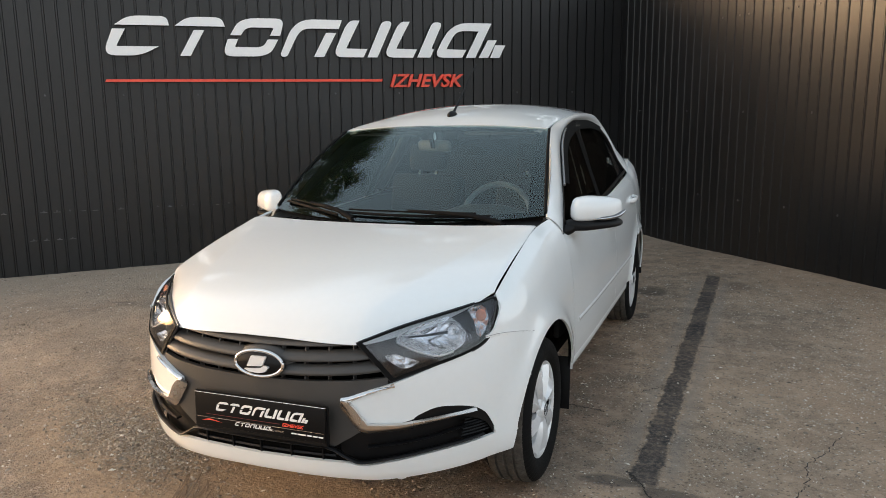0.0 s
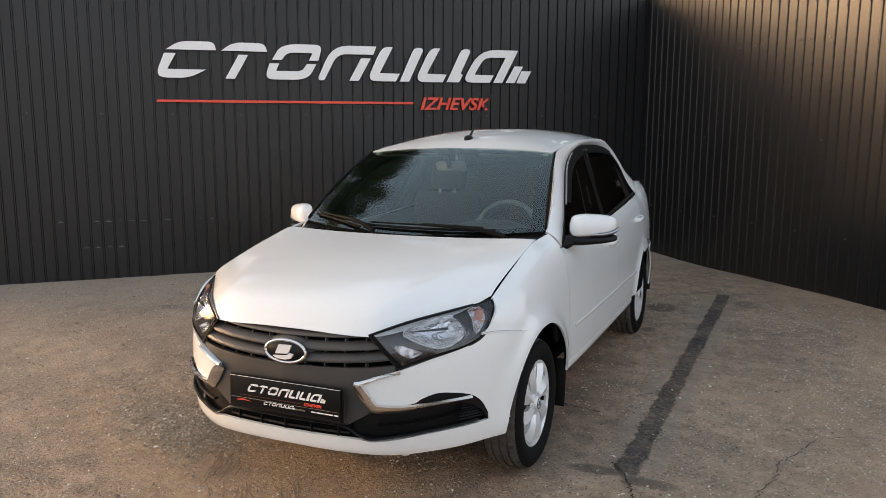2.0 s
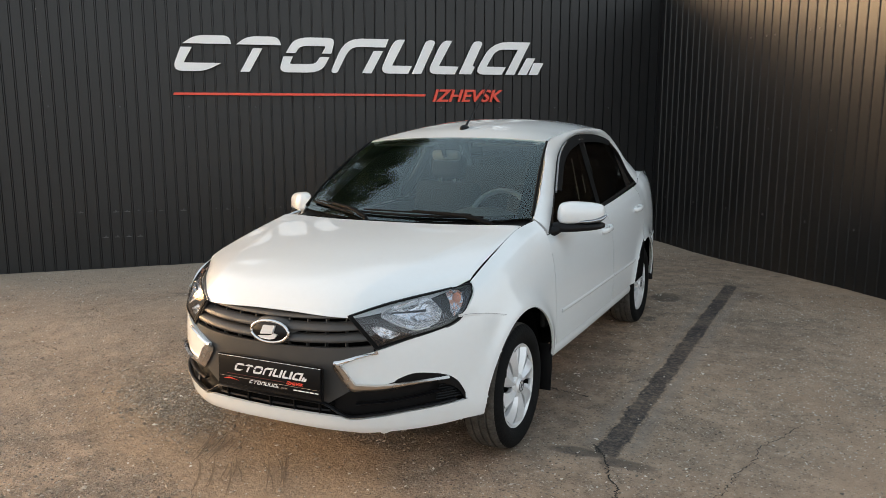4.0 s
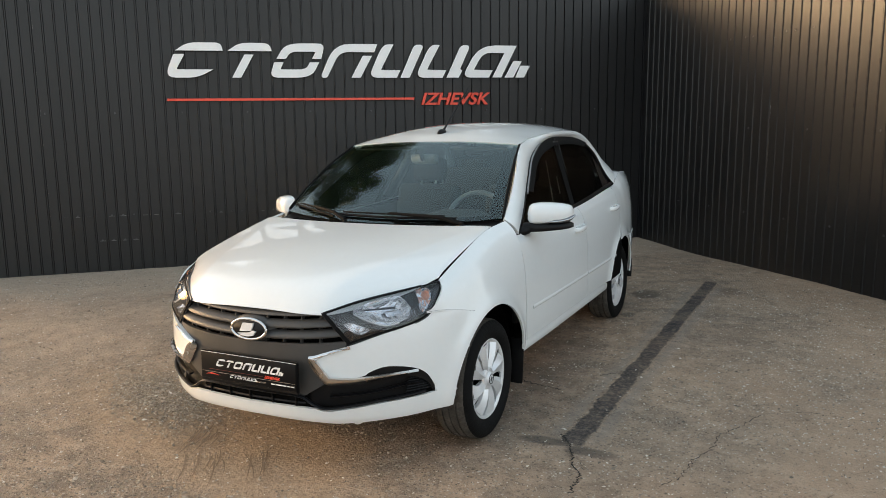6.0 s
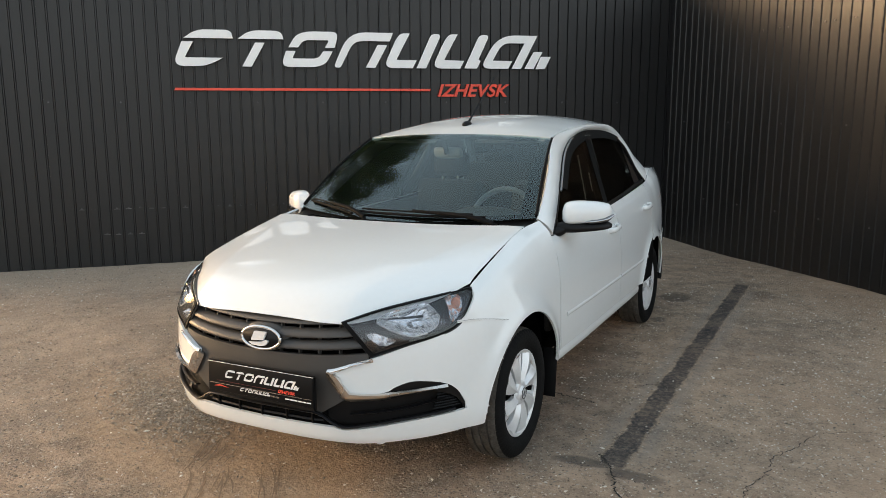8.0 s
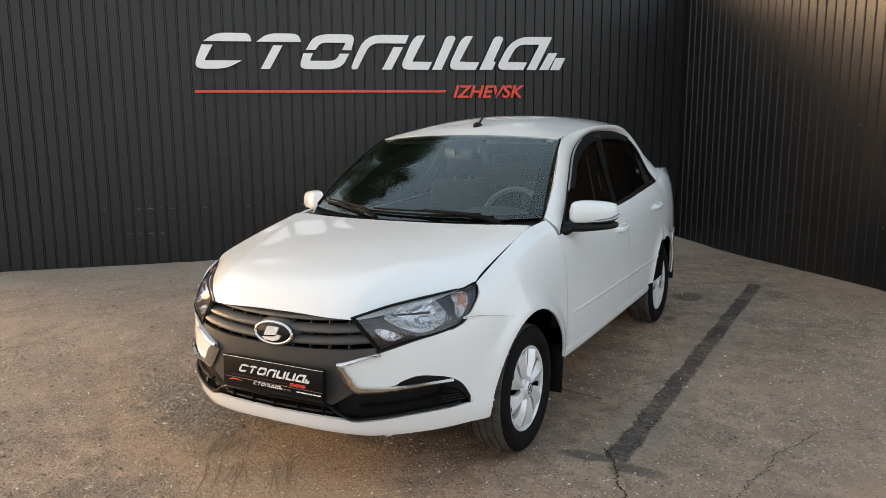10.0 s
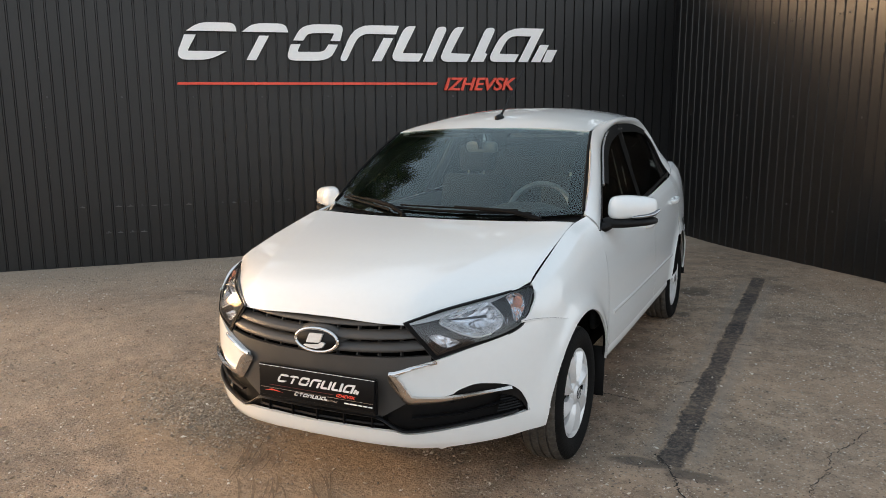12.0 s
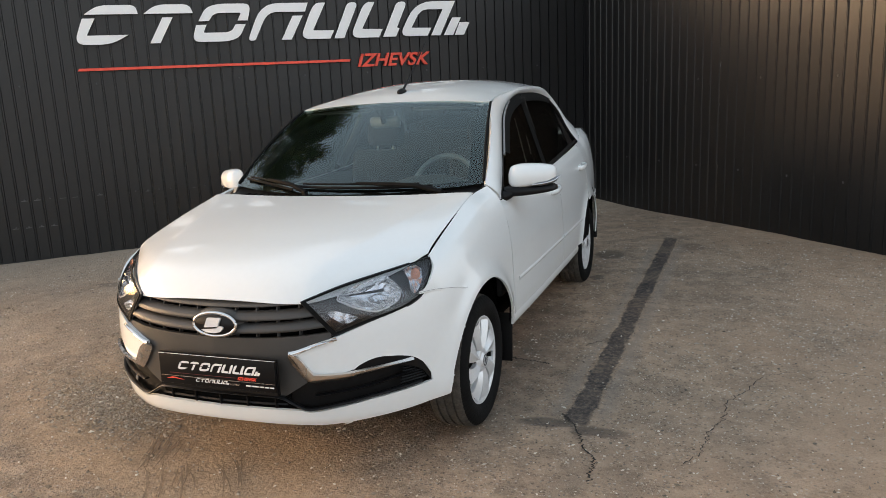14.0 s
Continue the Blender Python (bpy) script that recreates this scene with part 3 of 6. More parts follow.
def doors(sx):
    def make(name, ya, yb, cuts=None):
        def fn(u, v):
            y = (ya(v) if callable(ya) else ya) * (1 - u) + (yb(v) if callable(yb) else yb) * u
            x, y, z = flank(y, 0.13 + 0.87 * v, BELT_X, BELT_Z)
            return sx * x, y, z
        return sheet(name, fn, 70, 60, PAINT, CAR, (sx, 0, 0.1), 0.012, cut=cuts)
    cy, cz, r = ARCHES[1]
    fd = make("front_door", 0.432, 1.532)
    back = curve([0, 0.25, 0.5, 0.62, 1], [2.15, 2.24, 2.38, 2.41, 2.41])
    rd = make("rear_door", 1.538, back, [round_cut(cy, cz, r + 0.03)])
    for door, y, z in ((fd, 1.40, 0.835), (rd, 2.26, 0.872)):
        x = float(flank(y, 0.80, BELT_X, BELT_Z)[0])
        pts = [(sx * (x - 0.012), y - 0.085, z - 0.006), (sx * (x + 0.020), y - 0.07, z - 0.002), (sx * (x + 0.034), y - 0.02, z), (sx * (x + 0.032), y + 0.05, z + 0.004),
               (sx * (x + 0.010), y + 0.085, z + 0.006), (sx * (x - 0.015), y + 0.09, z + 0.006)]
        h = tube("door_handle", path3(pts)(np.linspace(0, 1, 18)), 0.0125, PAINT, door, 10, "", flat=(0.8, 1.25))
        box("handle_cup", (0.010, 0.10, 0.045), (sx * (x + 0.002), y, z - 0.004), PAINT, door, 0.004)
        tube("lock", [(sx * (x - 0.004), y - 0.095, z - 0.03), (sx * (x + 0.006), y - 0.095, z - 0.03)], 0.011, PAINT, door, 12)
    # rub strips
    for door, ya, yb in ((fd, 0.52, 1.525), (rd, 1.545, 2.27)):
        ys = np.linspace(ya, yb, 24)
        pts = []
        for y in ys:
            zt = 0.527 - 0.003 * (y - 0.52)
            pts.append((sx * (float(HALF(y)) + 0.0015), y, zt))
        rub = tube("rub_strip", pts, 0.0085, PAINT, door, 8, "", flat=(0.55, 1.2))


def quarter(sx):
    front = curve([0, 0.25, 0.5, 0.62, 1], [2.156, 2.246, 2.386, 2.416, 2.416])

    def fn(u, v):
        y = front(v) * (1 - u) + 3.30 * u
        x, y, z = flank(y, v, BELT_X, BELT_Z)
        return sx * x, y, z
    cy, cz, r = ARCHES[1]
    sheet("rear_quarter", fn, 90, 80, PAINT, CAR, (sx, 0, 0.2), 0.010, cut=[round_cut(cy, cz, r)])


def sill(sx):
    def fn(u, v):
        y = 0.445 * (1 - u) + 2.12 * u
        z = curve([0, 0.3, 0.7, 1], [0.282, 0.292, 0.335, 0.352])(v)
        x = HALF(y) - curve([0, 0.25, 0.6, 1], [0.075, 0.036, 0.024, 0.036])(v)
        return sx * x, y, z
    sheet("sill", fn, 40, 12, PAINT, CAR, (sx, 0, 0), 0.01)


def gaps(sx):
    """Black sheets and tubes that paint the shade inside the shut lines."""
    def fn(u, v):
        y = 0.37 + 2.10 * u
        x, y, z = flank(y, 0.10 + 0.86 * v, BELT_X, BELT_Z)
        return sx * (x - 0.022), y, z
    sheet("shut_line_shade", fn, 60, 20, DARK, CAR, (sx, 0, 0), 0.003)
    ys = np.linspace(-0.31, 0.26, 30)
    tube("hood_gap_shade", np.c_[sx * (TOP_X(ys) - 0.003), ys, TOP_Z(ys) - 0.018], 0.011, DARK, CAR, 6)


def roof():
    def fn(u, v):
        a, sx = np.abs(2 * u - 1), np.sign(2 * u - 1)
        y = 0.968 + 0.035 * a**2 + (2.36 - 0.968) * v
        x = ROOF_X(y) * a
        z = ROOF_Z(y) - (ROOF_Z(y) - EDGE_Z(y)) * a**2.4
        return sx * x, y, z
    sheet("roof", fn, 61, 50, PAINT, CAR, (0, 0, 1), 0.012)

    def liner(u, v):
        x, y, z = fn(0.03 + 0.94 * u, 0.04 + 0.92 * v)
        return x, y, z - 0.035
    sheet("headliner", liner, 25, 20, LINER, CAR, (0, 0, 1), 0.006)


UPPER = path3([(0.712, 0.44, 1.008), (0.690, 0.58, 1.102), (0.640, 0.80, 1.245), (0.590, 1.0, 1.372), (0.576, 1.2, 1.402), (0.590, 1.7, 1.434), (0.588, 2.1, 1.425), (0.590, 2.38, 1.365), (0.636, 2.60, 1.215), (0.690, 2.74, 1.105)])
LOWER = path3([(0.772, 0.50, 0.925), (0.735, 0.66, 1.015), (0.668, 0.90, 1.168), (0.612, 1.12, 1.295), (0.580, 1.36, 1.364), (0.566, 1.65, 1.395), (0.568, 1.92, 1.390), (0.590, 2.28, 1.342), (0.628, 2.42, 1.258), (0.695, 2.52, 1.090), (0.738, 2.575, 1.015)])


def side_frame(sx):
    def fn(u, v):
        a, b = UPPER(u), LOWER(u)
        p = a * (1 - v[..., None]) + b * v[..., None]
        bulge = 0.012 * np.sin(np.pi * v)
        return sx * (p[..., 0] + bulge), p[..., 1], p[..., 2] + bulge * 0.2
    sheet("side_frame", fn, 100, 9, PAINT, CAR, (sx, 0, 0.4), 0.012)

    def lining(u, v):
        x, y, z = fn(u, 0.04 + 0.92 * v)
        return x - sx * 0.022, y, z - 0.012
    sheet("pillar_lining", lining, 60, 6, CABIN, CAR, (-sx, 0, -0.4), 0.003)


def screen_point(u, v, off=0.0):
    a = 2 * u - 1
    lo = (0.702 * a, 0.262 + 0.185 * a * a, 0.984 + 0.026 * a * a)
    hi = (0.582 * a, 0.962 + 0.045 * a * a, 1.400 - 0.026 * a * a)
    x, y, z = (l * (1 - v) + h * v for l, h in zip(lo, hi))
    b = 0.026 * 4 * v * (1 - v) + off
    return x, y - 0.5 * b, z + 0.86 * b


def windscreen():
    ws = sheet("windscreen", screen_point, 41, 31, SCREEN, CAR, (0, -0.5, 0.8), 0.004)
    ws.visible_shadow = False
    # black printed border under the glass
    for name, fa, fb in (("side_border", (0.0, 0.052), (0, 1)), ("side_border", (0.948, 1.0), (0, 1)), ("top_border", (0.052, 0.948), (0.945, 1.0)), ("cowl_border", (0.052, 0.948), (0.0, 0.055))):
        def fn(u, v, fa=fa, fb=fb):
            return screen_point(fa[0] + (fa[1] - fa[0]) * u, fb[0] + (fb[1] - fb[0]) * v, -0.007)
        sheet(name, fn, 30 if fa[1] > 0.5 and fa[0] < 0.5 else 4, 4 if fb[1] - fb[0] < 0.5 else 24, DARK, ws, (0, -0.5, 0.8), 0.002)

    for u in (0.0, 1.0):
        edge = np.stack(screen_point(np.full(20, u), np.linspace(0.02, 0.99, 20), 0.003), -1)
        tube("screen_moulding", edge, 0.0070, RUBBER, ws, 8)

    def rear(u, v):
        a = 2 * u - 1
        lo = (0.60 * a, 2.68 - 0.06 * a * a, 1.10)
        hi = (0.535 * a, 2.37 - 0.04 * a * a, 1.385 - 0.045 * a * a)
        return tuple(l * (1 - v) + h * v for l, h in zip(lo, hi))
    rw = sheet("rear_window", rear, 20, 12, REAR_GLASS, CAR, (0, 0.5, 0.8), 0.004)
    rw.visible_shadow = False


for build in (hood, roof, windscreen):
    build()
for build in (fenders, doors, quarter, sill, side_frame, gaps):
    panel_pair(build)


# ---- the car: its front ----
LIP_TOP = curve([0, 0.2, 0.33, 0.385, 0.47, 0.59, 0.74, 0.85], [0.334, 0.334, 0.331, 0.322, 0.332, 0.351, 0.363, 0.37])
WING_LOW = curve([0.335, 0.36, 0.385, 0.41, 0.47, 0.535, 0.55, 0.611, 0.654, 0.696, 0.723, 0.742, 0.750], [0.548, 0.520, 0.482, 0.463, 0.466, 0.478, 0.490, 0.510, 0.503, 0.486, 0.456, 0.402, 0.363])
WING_TOP = curve([0.30, 0.335, 0.40, 0.477, 0.60, 0.68, 0.728, 0.750, 0.785, 0.83], [0.555, 0.560, 0.582, 0.604, 0.648, 0.672, 0.698, 0.716, 0.698, 0.664])


_wing = WING_TOP


def WING_TOP(a):
    """The bumper's upper edge: along the lamp, then along the fender's seam."""
    y = NOSE(np.interp(a, _p[:, 0], _s))[..., 1]
    return np.where(a > 0.748, SEAM(y) - 0.0012, _wing(a))


def nose_panel(name, x0, x1, nu, z0, z1, nv, mat, parent, off=0.0, cuts=(), t=0.008, arch=False, label=""):
    """A panel on the bumper's curve; cuts: pairs of inside(x, z), snap(x, z) on the flat pattern; z1 may follow x."""
    ends = [math.copysign(float(np.interp(abs(q), _p[:, 0], _s)), q) for q in (x0, x1)]
    row = np.linspace(*ends, nu)
    row = np.sign(row) * np.interp(np.abs(row), _s, _p[:, 0])
    u, v = np.meshgrid(row, np.linspace(0, 1, nv), indexing="ij")
    lo = z0(np.abs(u)) if callable(z0) else z0
    hi = z1(np.abs(u)) if callable(z1) else z1
    x, z = u.ravel(), (lo + (hi - lo) * v).ravel()
    f = grid_faces(nu, nv)
    for inside, snap in cuts:
        bad = inside(x, z)
        f = [q for q in f if not all(bad[i] for i in q)]
        mixed = np.array(sorted({i for q in f for i in q if bad[i]}), int)
        if len(mixed):
            x[mixed], z[mixed] = snap(x[mixed], z[mixed])
    p = np.stack(nose(x, z, off), -1)
    if arch:
        d = np.hypot(p[:, 1] - ARCHES[0][0], p[:, 2] - ARCHES[0][1]) - ARCHES[0][2]
        p[:, 0] += np.sign(p[:, 0]) * 0.020 * np.exp(-((np.clip(d, 0, None) / 0.055) ** 2))
        for i in np.nonzero((p[:, 1] > -0.47) & (p[:, 2] > 0.31))[0]:
            fx, _, fz = flank(np.full(60, p[i, 1]), np.linspace(0.02, 0.9, 60), TOP_X, TOP_Z)
            k = min(1.0, (p[i, 1] + 0.47) / 0.14) * min(1.0, (p[i, 2] - 0.31) / 0.10)
            p[i, 0] += k * (math.copysign(float(np.interp(p[i, 2], fz, fx)), p[i, 0]) - p[i, 0])
        inside, snap = round_cut(*ARCHES[0])
        bad = inside(p)
        f = [q for q in f if not all(bad[i] for i in q)]
        mixed = sorted({i for q in f for i in q if bad[i]})
        p[mixed] = snap(p[mixed])
    used = sorted({i for q in f for i in q})
    at = {i: k for k, i in enumerate(used)}
    p, f = thicken(p[used], [tuple(at[i] for i in q) for q in f], t, ("from", (0, 0.3, 0.45)))
    return mesh_object(name, p, f, mat, parent, label, 40)


def front_bumper():
    def open_in(x, z):
        a = np.abs(x)
        top = np.where(a < 0.335, 9.0, WING_LOW(a))
        return (a < 0.750) & (z > LIP_TOP(a)) & (z < top)

    def open_snap(x, z):
        a = np.abs(x)
        lo, hi = LIP_TOP(a), np.where(a < 0.335, 9.0, WING_LOW(a))
        tip = (a < 0.335) & (z > 0.46)
        z2 = np.where(z - lo < hi - z, lo, hi)
        return np.where(tip, np.sign(x) * 0.336, x), np.where(tip, np.clip(z, 0.547, 0.560), z2)

    def over_in(x, z):
        return z > WING_TOP(np.abs(x))

    def over_snap(x, z):
        return x, WING_TOP(np.abs(x))
    bumper = nose_panel("front_bumper", -0.820, 0.820, 401, curve([0, 0.36, 0.43, 0.60, 0.82], [0.274, 0.265, 0.261, 0.270, 0.279]), 0.725, 84, PAINT, CAR, 0.0, [(over_in, over_snap), (open_in, open_snap)], 0.014, True)
    # inner black pieces
    nose_panel("lower_mask", -0.765, 0.765, 120, 0.30, 0.53, 16, BLACK, bumper, -0.040)
    nose_panel("chin", -0.76, 0.76, 80, 0.255, 0.285, 4, BLACK, bumper, -0.030)
    ridge = curve([0, 0.24, 0.28, 0.33, 0.375, 0.47, 0.59, 0.72], [0.389, 0.387, 0.380, 0.352, 0.334, 0.346, 0.364, 0.376])
    for off, rad in ((-0.004, 0.007),):
        xs = np.linspace(-0.72, 0.72, 140)
        tube("ridge", np.stack(nose(xs, ridge(np.abs(xs)), off), -1), rad, BLACK, bumper, 8, flat=(1.6, 0.8))
    nose_panel("intake_back", -0.30, 0.30, 40, 0.320, 0.388, 4, DARK, bumper, -0.030)
    for x in (-0.235, -0.115, 0.005, 0.125, 0.245):
        tube("intake_divider", [tuple(map(float, nose(x, z, -0.016))) for z in (0.325, 0.355, 0.385)], 0.0045, BLACK, bumper, 6, flat=(1, 2.0))
    xs = np.linspace(-0.29, 0.29, 50)
    tube("intake_bar", np.stack(nose(xs, np.full(50, 0.350), -0.018), -1), 0.005, BLACK, bumper, 6)
    for sx in (-1, 1):
        # recess behind the fog opening, with a step and cooling slats
        xs = np.linspace(0.40, 0.735, 50)
        step = curve([0.40, 0.55, 0.735], [0.385, 0.398, 0.43])
        tube("fog_step", np.stack(nose(sx * xs, step(xs), -0.018), -1), 0.006, BLACK, bumper, 6, flat=(2.2, 0.8))
        for k in range(7):
            z = 0.385 + 0.011 * k
            xs = np.linspace(0.668 + 0.002 * k, 0.738 - 0.003 * k, 8)
            tube("fog_slat", np.stack(nose(sx * xs, np.full(8, z), -0.012), -1), 0.0032, BLACK, bumper, 5)
        # black filler over the chrome's tail
        xs = np.linspace(0.540, 0.742, 60)

        def lo(a):
            return WING_LOW(a) - curve([0.54, 0.62, 0.70, 0.742], [0.036, 0.041, 0.040, 0.030])(a)
        nose_panel("fog_cover", sx * 0.540, sx * 0.745, 60, lo, WING_LOW, 6, BLACK, bumper, -0.004, (), 0.02)
        # bright bracket
        mid = curve([0, 0.16, 0.32, 0.45, 0.62, 0.85, 1.0], [(0.318, 0.549), (0.345, 0.522), (0.372, 0.484), (0.402, 0.456), (0.48, 0.455), (0.60, 0.466), (0.700, 0.472)])
        wide = curve([0, 0.05, 0.2, 0.4, 0.6, 0.85, 1.0], [0.011, 0.018, 0.022, 0.019, 0.014, 0.010, 0.003])

        def fn(u, v):
            c, d = mid(u), mid(np.clip(u + 0.01, 0, 1)) - mid(np.clip(u - 0.01, 0, 1))
            ln = np.hypot(d[..., 0], d[..., 1])
            w = (2 * v - 1) * wide(u)
            x, z = c[..., 0] - d[..., 1] / ln * w, c[..., 1] + d[..., 0] / ln * w
            return nose(sx * x, z, -0.004 + 0.020 * v + 0.004 * np.cos((v - 0.5) * np.pi))
        sheet("chrome_bracket", fn, 70, 8, SATIN, bumper, (sx * 0.3, -1, 0), 0.012, label="satin chrome bracket")
        # its upper arm, along the wing's top edge
        def arm(u, v):
            x = 0.322 + 0.165 * u
            z = WING_TOP(x) - 0.004 + (2 * v - 1) * (0.0095 * (1 - u) ** 0.6 + 0.001)
            return nose(sx * x, z, 0.006 + 0.007 * np.sin(np.pi * v))
        sheet("bracket_arm", arm, 30, 6, CHROME, bumper, (sx * 0.3, -1, 0), 0.008)
    tube("tow_hook", path3([(0.44, -0.58, 0.30), (0.45, -0.65, 0.270), (0.475, -0.665, 0.255), (0.50, -0.65, 0.268), (0.49, -0.58, 0.30)])(np.linspace(0, 1, 24)), 0.0072, PAINT, CAR, 8)
    return bumper


def grille():
    g = nose_panel("grille", -0.470, 0.470, 90, curve([0, 0.27, 0.33, 0.40, 0.47], [0.380, 0.380, 0.410, 0.448, 0.458]), lambda a: 0.604 + 0.02 * (a / 0.47) ** 2, 20, GREY, CAR, -0.013, (), 0.02)
    nose_panel("grille_back", -0.44, 0.44, 60, 0.57, 0.76, 10, DARK, g, -0.085)
    # plate recess sides
    for z0, hgt, reach in ((0.727, 0.015, 0.378), (0.681, 0.0175, 0.412), (0.637, 0.0175, 0.450)):
        def fn(u, v, z0=z0, hgt=hgt, reach=reach):
            a = (2 * u - 1) * reach
            w = v * 2 * np.pi
            z = z0 + 0.020 * (a / 0.42) ** 2 + hgt * np.sin(w)
            return nose(a, z, -0.026 - 0.012 * (z0 - 0.63) / 0.1 + 0.016 * np.cos(w) - 0.010 * np.sin(w))
        sheet("slat", fn, 80, 17, GREY, g, ("from", (0, 0.3, z0)), 0)
    for k in range(9):
        a = -0.36 + 0.09 * k
        if abs(a) < 0.05:
            continue
        pts = [nose(a, z, -0.042) for z in (0.60, 0.66, 0.72, 0.745)]
        tube("grille_rib", [tuple(map(float, p)) for p in pts], 0.0045, GREY, g, 6, flat=(1, 2.5))
    # badge
    def disc(rx, rz, y, n=48):
        return [(rx * math.cos(2 * math.pi * k / n), y, rz * math.sin(2 * math.pi * k / n)) for k in range(n)]
    bm = bmesh.new()
    rings = [(0.096, 0.045, 0.0), (0.096, 0.045, -0.010), (0.087, 0.038, -0.014), (0.002, 0.002, -0.014)]
    prev = None
    for rx, rz, y in rings:
        cur = [bm.verts.new(p) for p in disc(rx, rz, y)]
        if prev:
            for i in range(48):
                bm.faces.new((prev[i], prev[(i + 1) % 48], cur[(i + 1) % 48], cur[i]))
        prev = cur
    bmesh.ops.recalc_face_normals(bm, faces=bm.faces[:])
    at = pose(0.016, -0.772, 0.653, -8, 0, 0)
    bm.transform(at)
    badge = part("badge", bm, PLATE_BLACK, CAR, "oval chrome badge")
    # hood of the badge: the raised grille boss behind it
    bm = bmesh.new()
    bmesh.ops.create_uvsphere(bm, u_segments=40, v_segments=16, radius=1, matrix=pose(0.016, -0.742, 0.655) @ Matrix.Diagonal((0.116, 0.036, 0.060, 1)))
    part("badge_boss", bm, GREY, g)
    ring = [at @ Vector(p) for p in disc(0.0950, 0.0440, -0.011)]
    tube("badge_ring", ring, 0.0072, CHROME, badge, 10, closed=True)
    for shape in ([(-0.026, 0.026), (0.034, 0.027), (0.020, -0.007), (-0.042, -0.012)],
                  [(-0.054, -0.020), (-0.014, -0.017), (0.015, -0.013), (0.027, -0.004), (0.046, -0.008), (0.032, -0.026), (0.006, -0.032), (-0.034, -0.030)]):
        prism("badge_shape", rounded(shape, [0.004] * len(shape)), 0.009, SILVER, at @ pose(0, -0.0225, 0), badge)


LAMP_TOP = path3([(0.366, -0.731, 0.742), (0.505, -0.612, 0.788), (0.625, -0.456, 0.811), (0.716, -0.318, 0.826)])
LAMP_LOW = path3([(0.472, -0.700, 0.610), (0.600, -0.618, 0.654), (0.682, -0.526, 0.676), (0.728, -0.458, 0.708), (0.739, -0.408, 0.748), (0.733, -0.360, 0.792), (0.720, -0.318, 0.823)])


def lamp_point(u, v, off=0.0):
    a, b = LAMP_TOP(u), LAMP_LOW(u)
    p = b * (1 - v[..., None]) + a * v[..., None]
    w = np.array([0.42, -0.85, 0.30])
    off = np.broadcast_to(off, u.shape)[..., None]
    return p + w * (0.018 * np.sin(np.pi * v)[..., None] * np.clip(np.sin(np.pi * np.clip(u * 0.92 + 0.04, 0, 1)), 0, 1)[..., None] + off)


